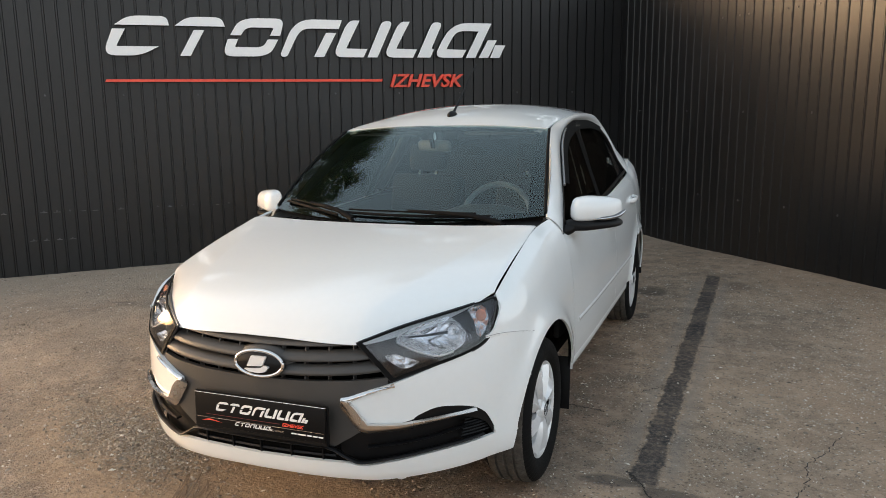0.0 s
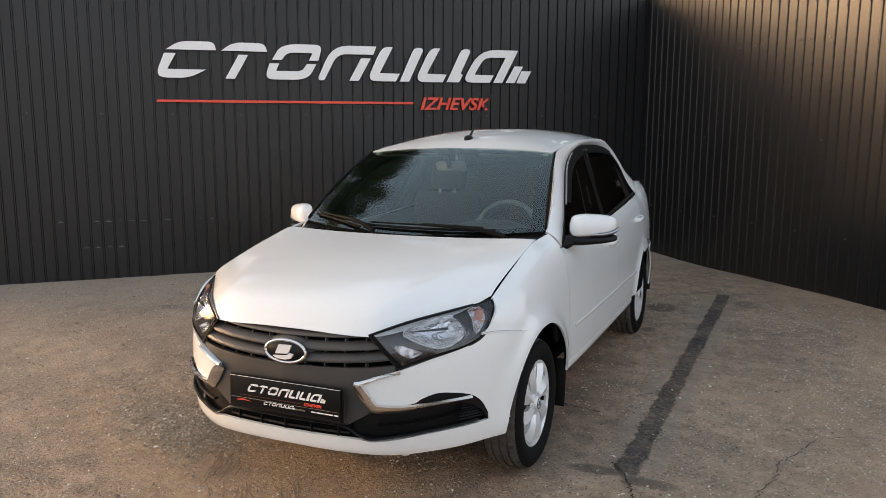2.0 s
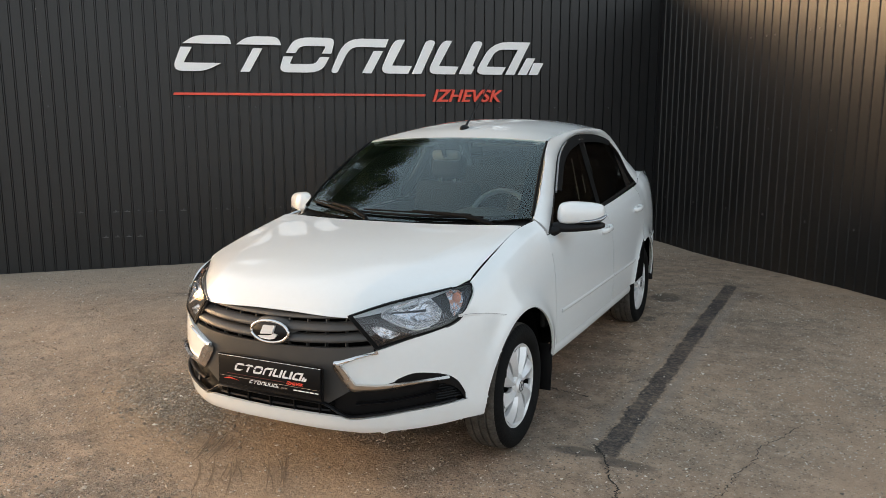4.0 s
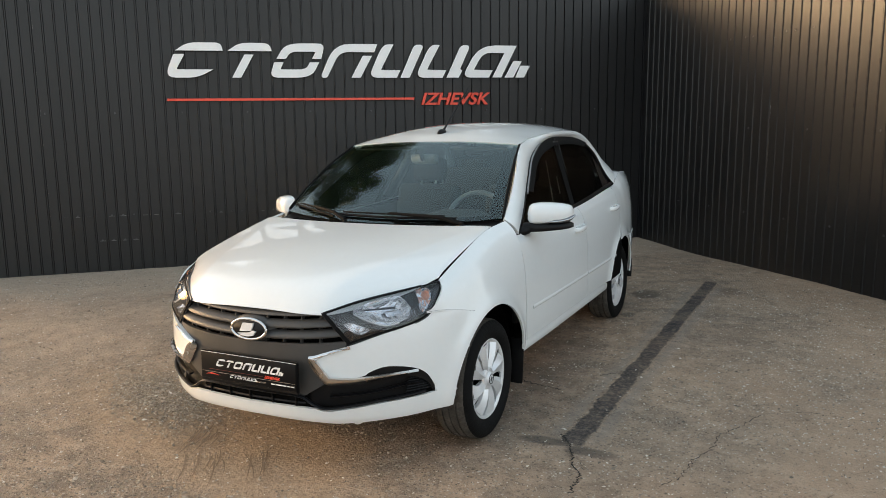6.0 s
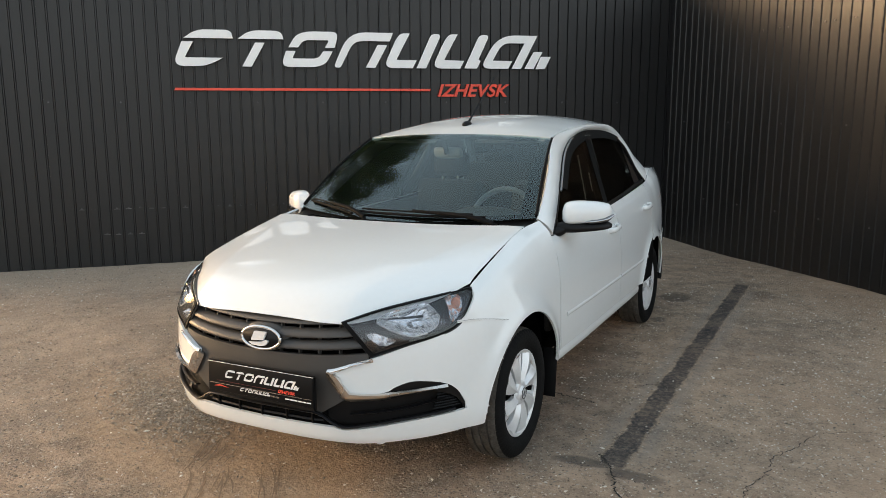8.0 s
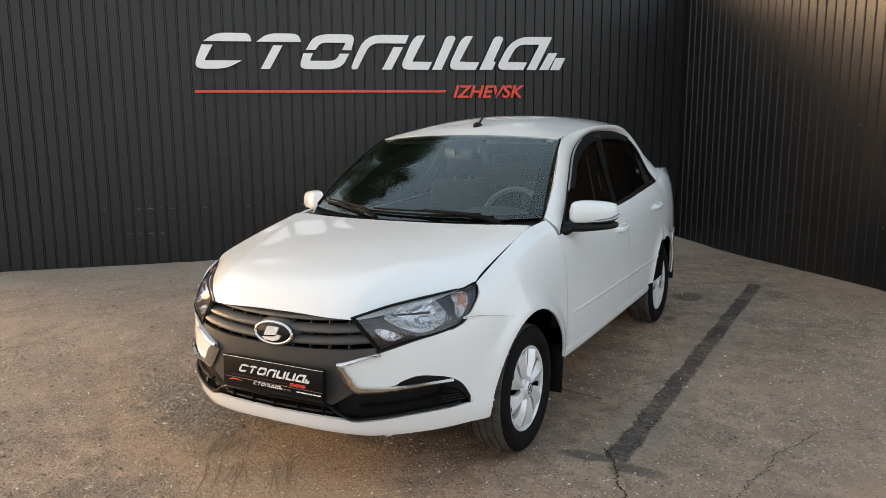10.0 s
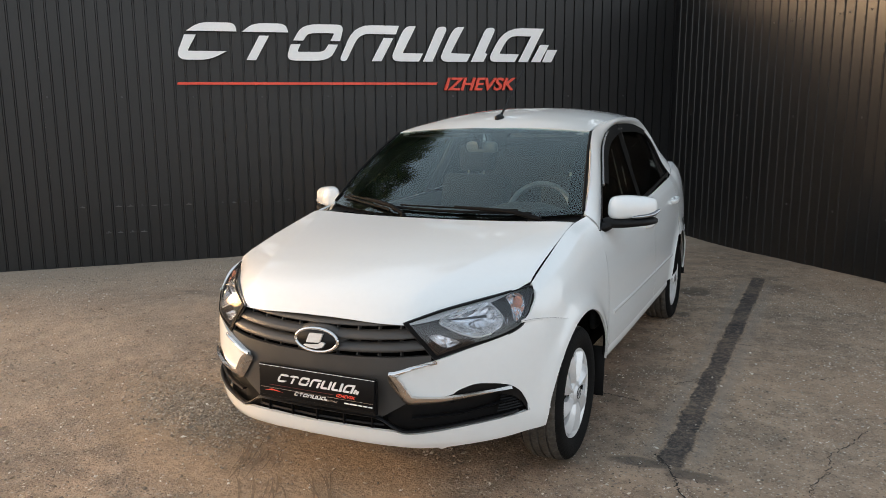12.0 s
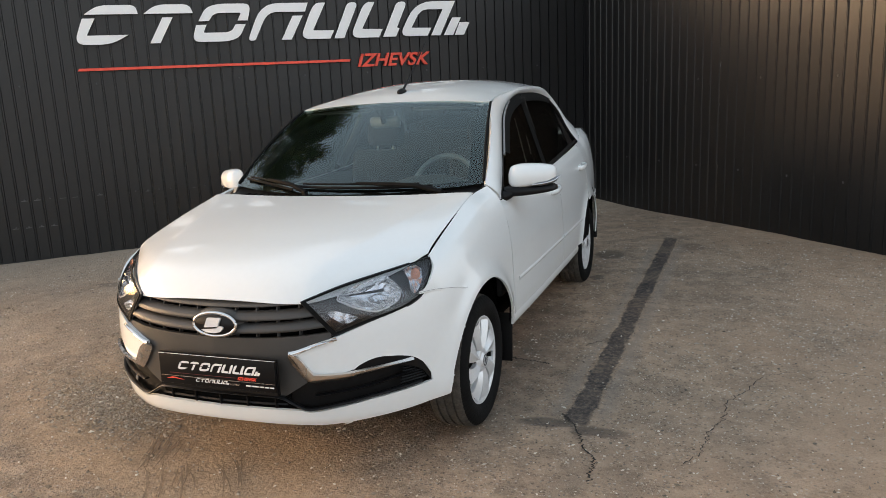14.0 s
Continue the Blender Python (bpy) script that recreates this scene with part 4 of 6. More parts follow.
def headlight(sx):
    def shift(off):
        def fn(u, v):
            p = lamp_point(u, v, off)
            return sx * p[..., 0], p[..., 1], p[..., 2]
        return fn
    way = (sx * 0.4, -0.85, 0.3)
    # the pot: side wall and floor in one
    def pot(u, v):
        k = np.clip(np.minimum(np.minimum(u, 1 - u) / 0.07, np.minimum(v, 1 - v) / 0.13), 0, 1)
        p = lamp_point(u, v, 0.0) + np.array([0.42, -0.85, 0.30]) * (-0.004 - 0.060 * k**0.7 * (0.35 + 0.65 * np.sin(np.pi * np.clip(u * 0.9 + 0.1, 0, 1))))[..., None]
        return sx * p[..., 0], p[..., 1], p[..., 2]
    lamp = sheet("headlight", pot, 60, 30, POT, CAR, way, 0.004, label="clear headlight with amber turn bulb", sharp=60)
    lens = sheet("lens", shift(0.001), 50, 20, LENS, lamp, way, 0.003)
    lens.visible_shadow = False

    for name, ua, ub, va, vb in (("lens_border", 0, 1, 0.0, 0.05), ("lens_border", 0, 1, 0.955, 1.0), ("lens_border", 0, 0.03, 0, 1), ("lens_border", 0.965, 1, 0, 1)):
        def fn(u, v, ua=ua, ub=ub, va=va, vb=vb):
            return shift(0.0035)(ua + (ub - ua) * u, va + (vb - va) * v)
        sheet(name, fn, 40 if ub - ua > 0.5 else 5, 5 if vb - va < 0.5 else 14, RUBBER, lamp, way, 0.003)

    def on_lamp(u, v, off):
        p = lamp_point(np.array(u, float), np.array(v, float), off)
        return Vector((sx * float(p[0]), float(p[1]), float(p[2])))
    facing = Vector((sx * 0.30, -0.92, 0.12)).to_track_quat("Z", "Y").to_matrix().to_4x4()

    def bowl(name, u, v, off, r, squash, mat, depth=0.5, flats=0):
        bm = bmesh.new()
        rings, prev = 7, None
        for k in range(rings):
            a = k / (rings - 1)
            rr = r * math.sin(a * math.pi / 2)
            cur = []
            for i in range(28):
                w = 2 * math.pi * i / 28
                facet = 1 + (0.05 if flats and i % 2 else 0)
                cur.append(bm.verts.new((rr * facet * math.cos(w) + 1e-5 * i, rr * squash * math.sin(w), -r * depth * math.cos(a * math.pi / 2))))
            if prev:
                for i in range(28):
                    bm.faces.new((prev[i], prev[(i + 1) % 28], cur[(i + 1) % 28], cur[i]))
            prev = cur
        bm.transform(Matrix.Translation(on_lamp(u, v, off)) @ facing)
        return part(name, bm, mat, lamp)

    def pool(name, outline, mat, rim, deep, label="", ripple=0.0, rings=9):
        """A hollow reflector with a free outline on the lamp's own u, v, sunk by deep below its rim."""
        edge = np.array(rounded(outline, [0.03] * len(outline), 3))
        c, n = edge.mean(0), len(edge)
        verts, faces = [], []
        for k in range(rings):
            t = k / (rings - 1)
            uv = c + (edge - c) * (1 - 0.97 * t)
            off = rim - deep * math.sin(min(1.0, t * 1.25) * math.pi / 2) ** 0.8 + ripple * np.where(np.arange(n) // 2 % 2, 1.0, -1.0) * math.sin(math.pi * t)
            p = lamp_point(uv[:, 0], uv[:, 1], off)
            verts += [(sx * q[0], q[1], q[2]) for q in p]
        for k in range(rings - 1):
            for i in range(n):
                a, b = k * n + i, k * n + (i + 1) % n
                faces.append((a, b, b + n, a + n) if sx > 0 else (a, a + n, b + n, b))
        faces.append(tuple((rings - 1) * n + i for i in range(n)))
        return mesh_object(name, verts, faces, mat, lamp, label, 30)

    main = [(0.19, 0.73), (0.235, 0.85), (0.30, 0.88), (0.52, 0.91), (0.60, 0.88), (0.61, 0.66), (0.60, 0.40), (0.53, 0.21), (0.44, 0.15), (0.345, 0.15), (0.275, 0.30), (0.205, 0.60)]
    pool("reflector", main, REFLECT, -0.010, 0.044, "faceted bright reflector", 0.0012)
    lip = [on_lamp(u, v, -0.007) for u, v in [(0.30, 0.88), (0.235, 0.84), (0.195, 0.74), (0.21, 0.60), (0.275, 0.31), (0.345, 0.16), (0.44, 0.15)]]
    tube("reflector_lip", path3([tuple(q) for q in lip])(np.linspace(0, 1, 30)), 0.0030, PALE, lamp, 6)
    bowl("main_bowl", 0.525, 0.56, -0.030, 0.040, 0.9, REFLECT, 0.7, 1)
    tube("bulb_ring", [on_lamp(0.525, 0.56, -0.012) + facing.to_3x3() @ Vector((0.015 * math.cos(w), 0.015 * math.sin(w), 0)) for w in np.linspace(0, 2 * math.pi, 20, endpoint=False)], 0.0032, CHROME, lamp, 6, closed=True)
    tube("bulb", [on_lamp(0.525, 0.56, -0.050), on_lamp(0.525, 0.56, -0.026), on_lamp(0.525, 0.56, -0.012)], [0.012, 0.010, 0.006], CHROME, lamp, 12)
    # dark glare bar that reaches to the bulb
    tube("glare_bar", [on_lamp(u, v, -0.016) for u, v in ((0.275, 0.73), (0.34, 0.675), (0.41, 0.63), (0.50, 0.57))], [0.0028, 0.0036, 0.0050, 0.0060], POT, lamp, 8)
    for k in range(5):
        du = 0.018 * k
        tube("reflector_rib", [on_lamp(0.535 + du, 0.44 - 0.03 * k, -0.012), on_lamp(0.515 + du, 0.26 - 0.01 * k, -0.012)], 0.0014, REFLECT, lamp, 5)
    # small daytime lamp, low at the inner end
    pool("daytime_reflector", [(0.08, 0.56), (0.13, 0.52), (0.225, 0.18), (0.14, 0.13), (0.10, 0.20), (0.075, 0.44)], REFLECT, -0.010, 0.020, "", 0.0010, 6)
    tube("daytime_bulb", [on_lamp(0.145, 0.32, -0.026), on_lamp(0.145, 0.32, -0.012)], [0.007, 0.004], CHROME, lamp, 8)
    # turn lamp at the outer end, with its amber bulb
    pool("turn_reflector", [(0.735, 0.86), (0.78, 0.90), (0.845, 0.80), (0.845, 0.52), (0.79, 0.26), (0.70, 0.16), (0.635, 0.15), (0.645, 0.28), (0.70, 0.52)], REFLECT, -0.010, 0.026, "", 0.0014, 7)
    bowl("turn_bulb", 0.775, 0.52, -0.020, 0.019, 1.15, AMBER, -0.45)


def number_plate():
    tilt = pose(0.027, -0.813, 0.475, -3, 0, 0)
    bm = bmesh.new()
    bmesh.ops.create_cube(bm, size=1, matrix=Matrix.Diagonal((0.536, 0.016, 0.138, 1)))
    bmesh.ops.bevel(bm, geom=bm.edges[:], offset=0.005, segments=2, affect="EDGES")
    bm.transform(tilt)
    plate = part("number_plate", bm, BLACK, CAR, "black show plate with white lettering")
    box("plate_face", (0.520, 0.004, 0.118), (0, 0, 0), PLATE_BLACK, plate, 0.001).data.transform(tilt @ pose(0, -0.009, 0.004))
    tube("plate_edge", [tilt @ Vector((x, -0.010, 0.0635)) for x in np.linspace(-0.262, 0.262, 6)], 0.0014, SATIN, plate, 6)
    return plate, tilt @ pose(0, -0.0115, 0)


front_bumper()
grille()
panel_pair(headlight)
PLATE, PLATE_AT = number_plate()


# ---- the car: glass, wheels, mirrors, cabin ----
FRAME_TOP = curve(LOWER(np.linspace(0, 1, 60))[:, 1], LOWER(np.linspace(0, 1, 60))[:, 2])


def side_glass(sx):
    def pane(name, ya, yb, mat, off=0.0, t=0.004, lo=0.0, hi=0.0, nu=24, nv=16, parent=CAR):
        def fn(u, v):
            base = ya(v) * (1 - u) + yb(v) * u
            z0, z1 = BELT_Z(base) - 0.004 + lo, FRAME_TOP(base) + 0.004 + hi
            z = z0 * (1 - v) + z1 * v
            return sx * (WIN_X(z) - 0.014 + off), base, z
        return sheet(name, fn, nu, nv, mat, parent, (sx, 0, 0.4), t)
    lin = lambda a, b: (lambda v: a + (b - a) * v)
    for name, a, b in (("front_side_window", lin(0.56, 0.60), lin(1.505, 1.665)), ("rear_side_window", lin(1.575, 1.735), lin(2.345, 2.395))):
        g = pane(name, a, b, SIDE)
        g.visible_shadow = False
    pane("middle_pillar", lin(1.50, 1.66), lin(1.58, 1.74), RUBBER, 0.002, 0.012, nu=4)
    pane("rear_pillar_cover", lin(2.345, 2.395), lin(2.56, 2.44), GLOSS, 0.002, 0.010, nu=10)
    pane("mirror_triangle", lin(0.50, 0.52), lin(0.64, 0.665), BLACK, 0.006, 0.012, nu=6)
    # belt rubber
    ys = np.linspace(0.56, 2.565, 50)
    tube("belt_rubber", np.c_[sx * (WIN_X(BELT_Z(ys)) - 0.004), ys, BELT_Z(ys) + 0.006], 0.010, BLACK, CAR, 8, flat=(0.7, 1.3))
    # window frame rubber under the pillar and roof rail
    pts = LOWER(np.linspace(0.0, 1.0, 90))
    tube("frame_rubber", np.c_[sx * (pts[:, 0] - 0.004), pts[:, 1], pts[:, 2]], 0.0095, BLACK, CAR, 6)
    # wind deflectors of smoked acrylic, standing off the frame
    for ua, ub, drop in ((0.16, 0.518, 0.050), (0.524, 0.80, 0.052)):
        def fn(u, v, ua=ua, ub=ub, drop=drop):
            p = LOWER(ua + (ub - ua) * u)
            steep = np.clip((p[..., 2] - 1.02) / 0.35, 0.0, 1) if ua < 0.3 else np.ones_like(u)
            inward = np.where(u < 0.45, 1.0, 0.0) * (1 - steep) * 0.030
            end = np.clip((1 - u) / 0.12, 0, 1) if ua > 0.3 else 1.0
            y = p[..., 1] + v * (0.022 * (1 - steep) + (0.018 if ua < 0.3 else 0.0) + inward)
            z = p[..., 2] + 0.008 - v * drop * (0.10 + 0.90 * steep) * np.maximum(end, 0.25)
            x = p[..., 0] + 0.012 + 0.43 * (p[..., 2] - z) + 0.010 * np.sin(v * np.pi * 0.6)
            return sx * x, y, z
        sheet("wind_deflector", fn, 60, 7, RUBBER, CAR, (sx, 0, 0.3), 0.003, label="dark acrylic wind deflector")
    # the front deflector's front edge, painted pale as if lit, and the joint's clips
    pts = LOWER(np.linspace(0.15, 0.40, 30))
    tube("deflector_edge", np.c_[sx * (pts[:, 0] + 0.012), pts[:, 1] - 0.002, pts[:, 2] + 0.006], 0.0075, DEFLECTOR_EDGE, CAR, 8, flat=(0.8, 1.0))
    p = LOWER(np.array([0.521]))[0]
    box("deflector_joint", (0.006, 0.016, 0.055), (sx * (p[0] + 0.028), p[1], p[2] - 0.022), BLACK, CAR, 0.002, (0, sx * -23, 0))
    for dy in (-0.035, 0.035):
        box("deflector_clip", (0.003, 0.022, 0.005), (sx * (p[0] + 0.032), p[1] + dy, p[2] - 0.022), SATIN, CAR, 0.001, (0, sx * -23, 0))


def mirror(sx):
    t = np.linspace(0, 1, 28)
    m = 32

    def pod(name, top, low, deep, x0, length, zc, mat, parent, label=""):
        verts, faces = [], []
        for k in range(len(t)):
            x, yc = x0 + length * t[k], 0.600 + 0.150 * (x0 + length * t[k] - 0.783) / 0.205
            for i in range(m):
                w = 2 * math.pi * i / m
                c, s = math.cos(w), math.sin(w)
                c, s = math.copysign(abs(c) ** 0.70, c), math.copysign(abs(s) ** (0.80 if s > 0 else 0.45), s)
                out = float(deep(t[k])) * c * (1.0 if c > 0 else 0.45)
                verts.append((sx * (x + 0.42 * out), yc - 0.9 * out, zc + (float(top(t[k])) if s > 0 else float(low(t[k]))) * s))
        for k in range(len(t) - 1):
            for i in range(m):
                a, b = k * m + i, k * m + (i + 1) % m
                faces.append((a, b, b + m, a + m) if sx < 0 else (a, a + m, b + m, b))
        faces += [tuple(range(m)), tuple((len(t) - 1) * m + i for i in range(m))]
        return mesh_object(name, verts, faces, mat, parent, label, 60)
    top = curve([0, 0.03, 0.12, 0.3, 0.6, 0.85, 0.96, 1.0], [0.016, 0.044, 0.061, 0.066, 0.061, 0.051, 0.041, 0.024])
    low = curve([0, 0.05, 0.2, 0.7, 0.94, 1.0], [0.026, 0.045, 0.051, 0.042, 0.031, 0.016])
    deep = curve([0, 0.06, 0.3, 0.7, 0.93, 1.0], [0.02, 0.05, 0.070, 0.066, 0.042, 0.014])
    shell = pod("side_mirror", top, low, deep, 0.783, 0.207, 1.014, PAINT, CAR, "white side mirror with black base")
    # black base under the shell and its arm to the door
    bt = curve([0, 0.1, 0.9, 1.0], [0.022, 0.029, 0.024, 0.012])
    bl = curve([0, 0.1, 0.8, 1.0], [0.024, 0.024, 0.016, 0.008])
    bd = curve([0, 0.1, 0.35, 0.7, 0.93, 1.0], [0.030, 0.046, 0.078, 0.074, 0.050, 0.020])
    pod("mirror_base", bt, bl, bd, 0.760, 0.230, 0.947, BLACK, shell)
    arm = path3([(0.745, 0.560, 0.925), (0.770, 0.572, 0.930), (0.80, 0.590, 0.945)])(np.linspace(0, 1, 10))
    tube("mirror_arm", arm * (sx, 1, 1), np.linspace(0.030, 0.022, 10), BLACK, shell, 12, flat=(1.4, 1.0))
    # indicator strip round the outer lower edge
    lamp = path3([(0.893, 0.606, 0.978), (0.940, 0.642, 0.980), (0.985, 0.690, 0.988), (1.006, 0.735, 1.004)])(np.linspace(0, 1, 16))
    ind = tube("mirror_indicator", lamp * (sx, 1, 1), np.interp(np.linspace(0, 1, 16), [0, 0.2, 0.8, 1], [0.003, 0.010, 0.012, 0.005]), LAMP_GREY, shell, 10, "clear indicator strip", flat=(0.8, 1.0))
    tube("indicator_line", (lamp + (0.004, -0.008, 0.0)) * (sx, 1, 1), 0.0032, CHROME, ind, 6)
    bm = bmesh.new()
    bmesh.ops.create_uvsphere(bm, u_segments=24, v_segments=10, radius=1, matrix=pose(sx * 0.885, 0.715, 1.016, 0, 0, sx * 36) @ Matrix.Diagonal((0.098, 0.006, 0.046, 1)))
    part("mirror_glass", bm, CHROME, shell)


def wheel_meshes():
    R, W = 0.287, 0.091
    prof = [(0.186, 0.060), (0.195, 0.074), (0.215, 0.086), (0.238, W), (0.258, 0.088), (0.272, 0.080), (0.2805, 0.070), (0.285, 0.058),
            (0.287, 0.046), (0.287, 0.040), (0.279, 0.039), (0.279, 0.031), (0.287, 0.030), (0.287, 0.006), (0.279, 0.005), (0.279, -0.005), (0.287, -0.006),
            (0.287, -0.030), (0.279, -0.031), (0.279, -0.039), (0.287, -0.040), (0.287, -0.046), (0.285, -0.058), (0.2805, -0.070), (0.272, -0.080), (0.258, -0.088), (0.238, -W), (0.20, -0.075)]

    prof = [(r * 1.016 if r > 0.25 else r, x * 1.04) for r, x in prof]

    def sipes(i, k):
        slant = {5: 0, 6: 1, 7: 1, 8: 2, 9: 2, 12: 3, 13: 5, 16: 5, 17: 7, 20: 8, 21: 8, 22: 9, 23: 9, 24: 10}
        return -0.004 if k in slant and (i + 2 * slant[k]) % 6 == 0 else 0.0
    return prof, sipes


def wheels():
    prof, sipes = wheel_meshes()
    first = None
    for wy in (0.0, 2.476):
        for sx in (1, -1):
            m = pose(sx * 0.726, wy, 0.287, 0, 0, 0 if sx > 0 else 180) @ pose(0, 0, 0, 14 if wy < 1 else 31, 0, 0)
            if first:
                w = copy_thing(first, m)
                w.parent = CAR
                continue
            w = first = lathe("wheel", [(0.001, 0.030), (0.10, 0.030), (0.180, 0.020), (0.188, 0.050), (0.190, 0.062)], BLACK, CAR, 40, label="silver-covered steel wheel")
            tyre = lathe("tyre", prof, [RUBBER, TREAD], w, 360, label="black road tyre", bumps=sipes)
            for q in tyre.data.polygons:
                r = [math.hypot(tyre.data.vertices[i].co.y, tyre.data.vertices[i].co.z) for i in q.vertices]
                if abs(tyre.data.vertices[q.vertices[0]].co.x) < 0.082 and min(r) > 0.2795:
                    q.material_index = 1
            # cover: rim ring, hub and eight pairs of blades
            ring = [(0.197, 0.066), (0.198, 0.073), (0.193, 0.078), (0.184, 0.077), (0.178, 0.071), (0.178, 0.060)]
            cover = lathe("wheel_cover", ring, SILVER, w, 72, label="silver plastic wheel cover")
            w.matrix_basis = m
            hub = [(0.001, 0.091), (0.022, 0.091), (0.029, 0.088), (0.034, 0.080), (0.046, 0.082), (0.056, 0.077), (0.060, 0.066)]
            cap = lathe("hub_cap", hub, SILVER, cover, 40)
            tube("cap_ring", [(0.0915, 0.024 * math.cos(a), 0.024 * math.sin(a)) for a in np.linspace(0, 2 * math.pi, 24, endpoint=False)], 0.0022, SCREW, cover, 6, closed=True)
            box("cap_mark", (0.003, 0.022, 0.012), (0.092, 0, 0), SCREW, cover, 0.001, (25, 0, 0))
            for k in range(8):
                a0 = 2 * math.pi * k / 8
                # a broad twisted blade: inner edge, ridge, outer edge
                verts, faces = [], []
                for j, r in enumerate(np.linspace(0.050, 0.183, 9)):
                    s = j / 8
                    lo, ridge, hi = a0 - 0.36 + 0.10 * s, a0 - 0.17 + 0.16 * s, a0 + 0.37 - 0.17 * math.sin(math.pi * min(1.0, 0.25 + s * 0.62)) + 0.10 * s
                    face = 0.076 + 0.007 * math.sin(math.pi * s) - 0.002 * s
                    for ang, x in ((lo, face - 0.026), (lo, face - 0.012), (ridge, face + 0.007), (hi, face - 0.007), (hi, face - 0.026)):
                        verts.append((x, r * math.sin(ang), r * math.cos(ang)))
                for j in range(8):
                    for i in range(4):
                        a = 5 * j + i
                        faces.append((a, a + 1, a + 6, a + 5))
                mesh_object("blade", verts, faces, SILVER, cover, "", 20)


def wheel_houses():
    for wy in (0.0, 2.476):
        for sx in (1, -1):
            prof = [(0.400, -0.26), (0.396, 0.055), (0.388, 0.070)]
            verts, faces = [], []
            angs = np.linspace(-1.42, 1.92, 46)
            for a in angs:
                for r, x in prof:
                    verts.append((sx * (0.70 + x), wy + r * math.sin(a), 0.285 + r * math.cos(a)))
            for i in range(len(angs) - 1):
                for k in range(2):
                    a = i * 3 + k
                    faces.append((a, a + 1, a + 4, a + 3))
            mesh_object("wheel_house", verts, faces, DARK, CAR)
            # flap behind the wheel
            yb = wy + (0.405 if wy < 1 else 0.42)
            box("mud_flap", (0.24 if wy < 1 else 0.18, 0.006, 0.24 if wy < 1 else 0.15), (sx * (0.705 if wy < 1 else 0.725), yb + 0.006, 0.255 if wy < 1 else 0.315), BLACK, CAR, 0.003, (-8, 0, 0))
    for sx in (1, -1):
        box("arch_filler", (0.26, 0.02, 0.34), (sx * 0.655, 2.885, 0.50), DARK, CAR, 0.005)
    # black box in place of the shade in the engine bay
    box("engine_bay_shade", (1.16, 0.9, 0.42), (0, 0.0, 0.46), DARK, CAR, 0.02)
    box("floor_pan", (1.36, 2.6, 0.10), (0, 1.55, 0.30), DARK, CAR, 0.03)
    box("firewall", (1.30, 0.04, 0.55), (0, 0.46, 0.65), DARK, CAR, 0.01)
    box("boot_floor", (1.20, 0.8, 0.40), (0, 3.0, 0.55), DARK, CAR, 0.05)


def tail():
    def lid(u, v):
        a = 2 * u - 1
        y = 2.72 - 0.05 * a * a + (3.30 - 2.72) * v
        return (BELT_X(y) - 0.003) * a, y, BELT_Z(y) + 0.022 * (1 - a * a)
    sheet("boot_lid", lid, 20, 14, PAINT, CAR, (0, 0, 1), 0.02)

    def back(u, v):
        a = 2 * u - 1
        x = 0.62 * np.sign(a) * np.abs(a) ** 0.8
        return x, 3.38 - 0.14 * a * a - 0.06 * v, 0.34 + 0.68 * v
    sheet("rear_bumper", back, 30, 14, PAINT, CAR, (0, 1, 0), 0.02)
    for sx in (1, -1):
        def corner(u, v, sx=sx):
            y = 2.845 + 0.47 * u
            z = 0.30 + 0.30 * v
            return sx * (HALF(y) + 0.006 - 0.02 * (1 - v) ** 3), y, z
        sheet("bumper_corner", corner, 14, 10, PAINT, CAR, (sx, 0, 0), 0.012)


def wipers():
    # cowl grille under the wipers
    def cowl(u, v):
        a = 2 * u - 1
        x = 0.69 * a
        y0, y1 = 0.215 + 0.085 * np.abs(a) ** 2.2, 0.30 + 0.165 * a * a
        return x, y0 * (1 - v) + y1 * v, 0.974 - 0.014 * np.sin(np.pi * v) + 0.012 * v + 0.012 * a * a
    cp = sheet("cowl_panel", cowl, 40, 8, BLACK, CAR, (0, -0.2, 1), 0.01)
    for k in range(26):
        x = -0.55 + k * 0.044
        y = 0.245 + 0.09 * (abs(x) / 0.69) ** 2.2
        box("cowl_slot", (0.004, 0.045, 0.006), (x, y + 0.02, 0.975 + 0.012 * (x / 0.69) ** 2), DARK, cp, 0)

    def on(u, v, off):
        return Vector([float(q) for q in screen_point(np.array(u, float), np.array(v, float), off)])
    for ua, ub, va, vb, px, py, arm_from in ((0.31, 0.84, 0.048, 0.016, 0.55, 0.275, 0.86), (0.045, 0.31, 0.070, 0.020, -0.17, 0.262, 0.40)):
        blade = [on(ua + (ub - ua) * s, va + (vb - va) * s + 0.008 * math.sin(math.pi * s), 0.012) for s in np.linspace(0, 1, 20)]
        w = tube("wiper", blade, 0.0070, RUBBER, CAR, 6, "black windscreen wiper")
        spine = [on(ua + (ub - ua) * s, va + (vb - va) * s + 0.008 * math.sin(math.pi * s) + 0.010, 0.022 + 0.006 * math.sin(math.pi * s)) for s in np.linspace(0.08, 0.92, 16)]
        tube("wiper_bow", spine, 0.0045, RUBBER, w, 6)
        mid_p = on((ua + ub) / 2, (va + vb) / 2 + 0.022, 0.030)
        foot = Vector((px, py, 0.996))
        tube("wiper_arm", path3([tuple(foot), tuple(foot.lerp(mid_p, 0.35) + Vector((0, -0.01, 0.018))), tuple(mid_p)])(np.linspace(0, 1, 14)), np.linspace(0.013, 0.0075, 14), RUBBER, w, 8)
        bm = bmesh.new()
        bmesh.ops.create_cone(bm, segments=16, radius1=0.015, radius2=0.011, depth=0.018, cap_ends=True, matrix=Matrix.Translation(foot - Vector((0, 0, 0.008))))
        part("wiper_pivot", bm, RUBBER, w)


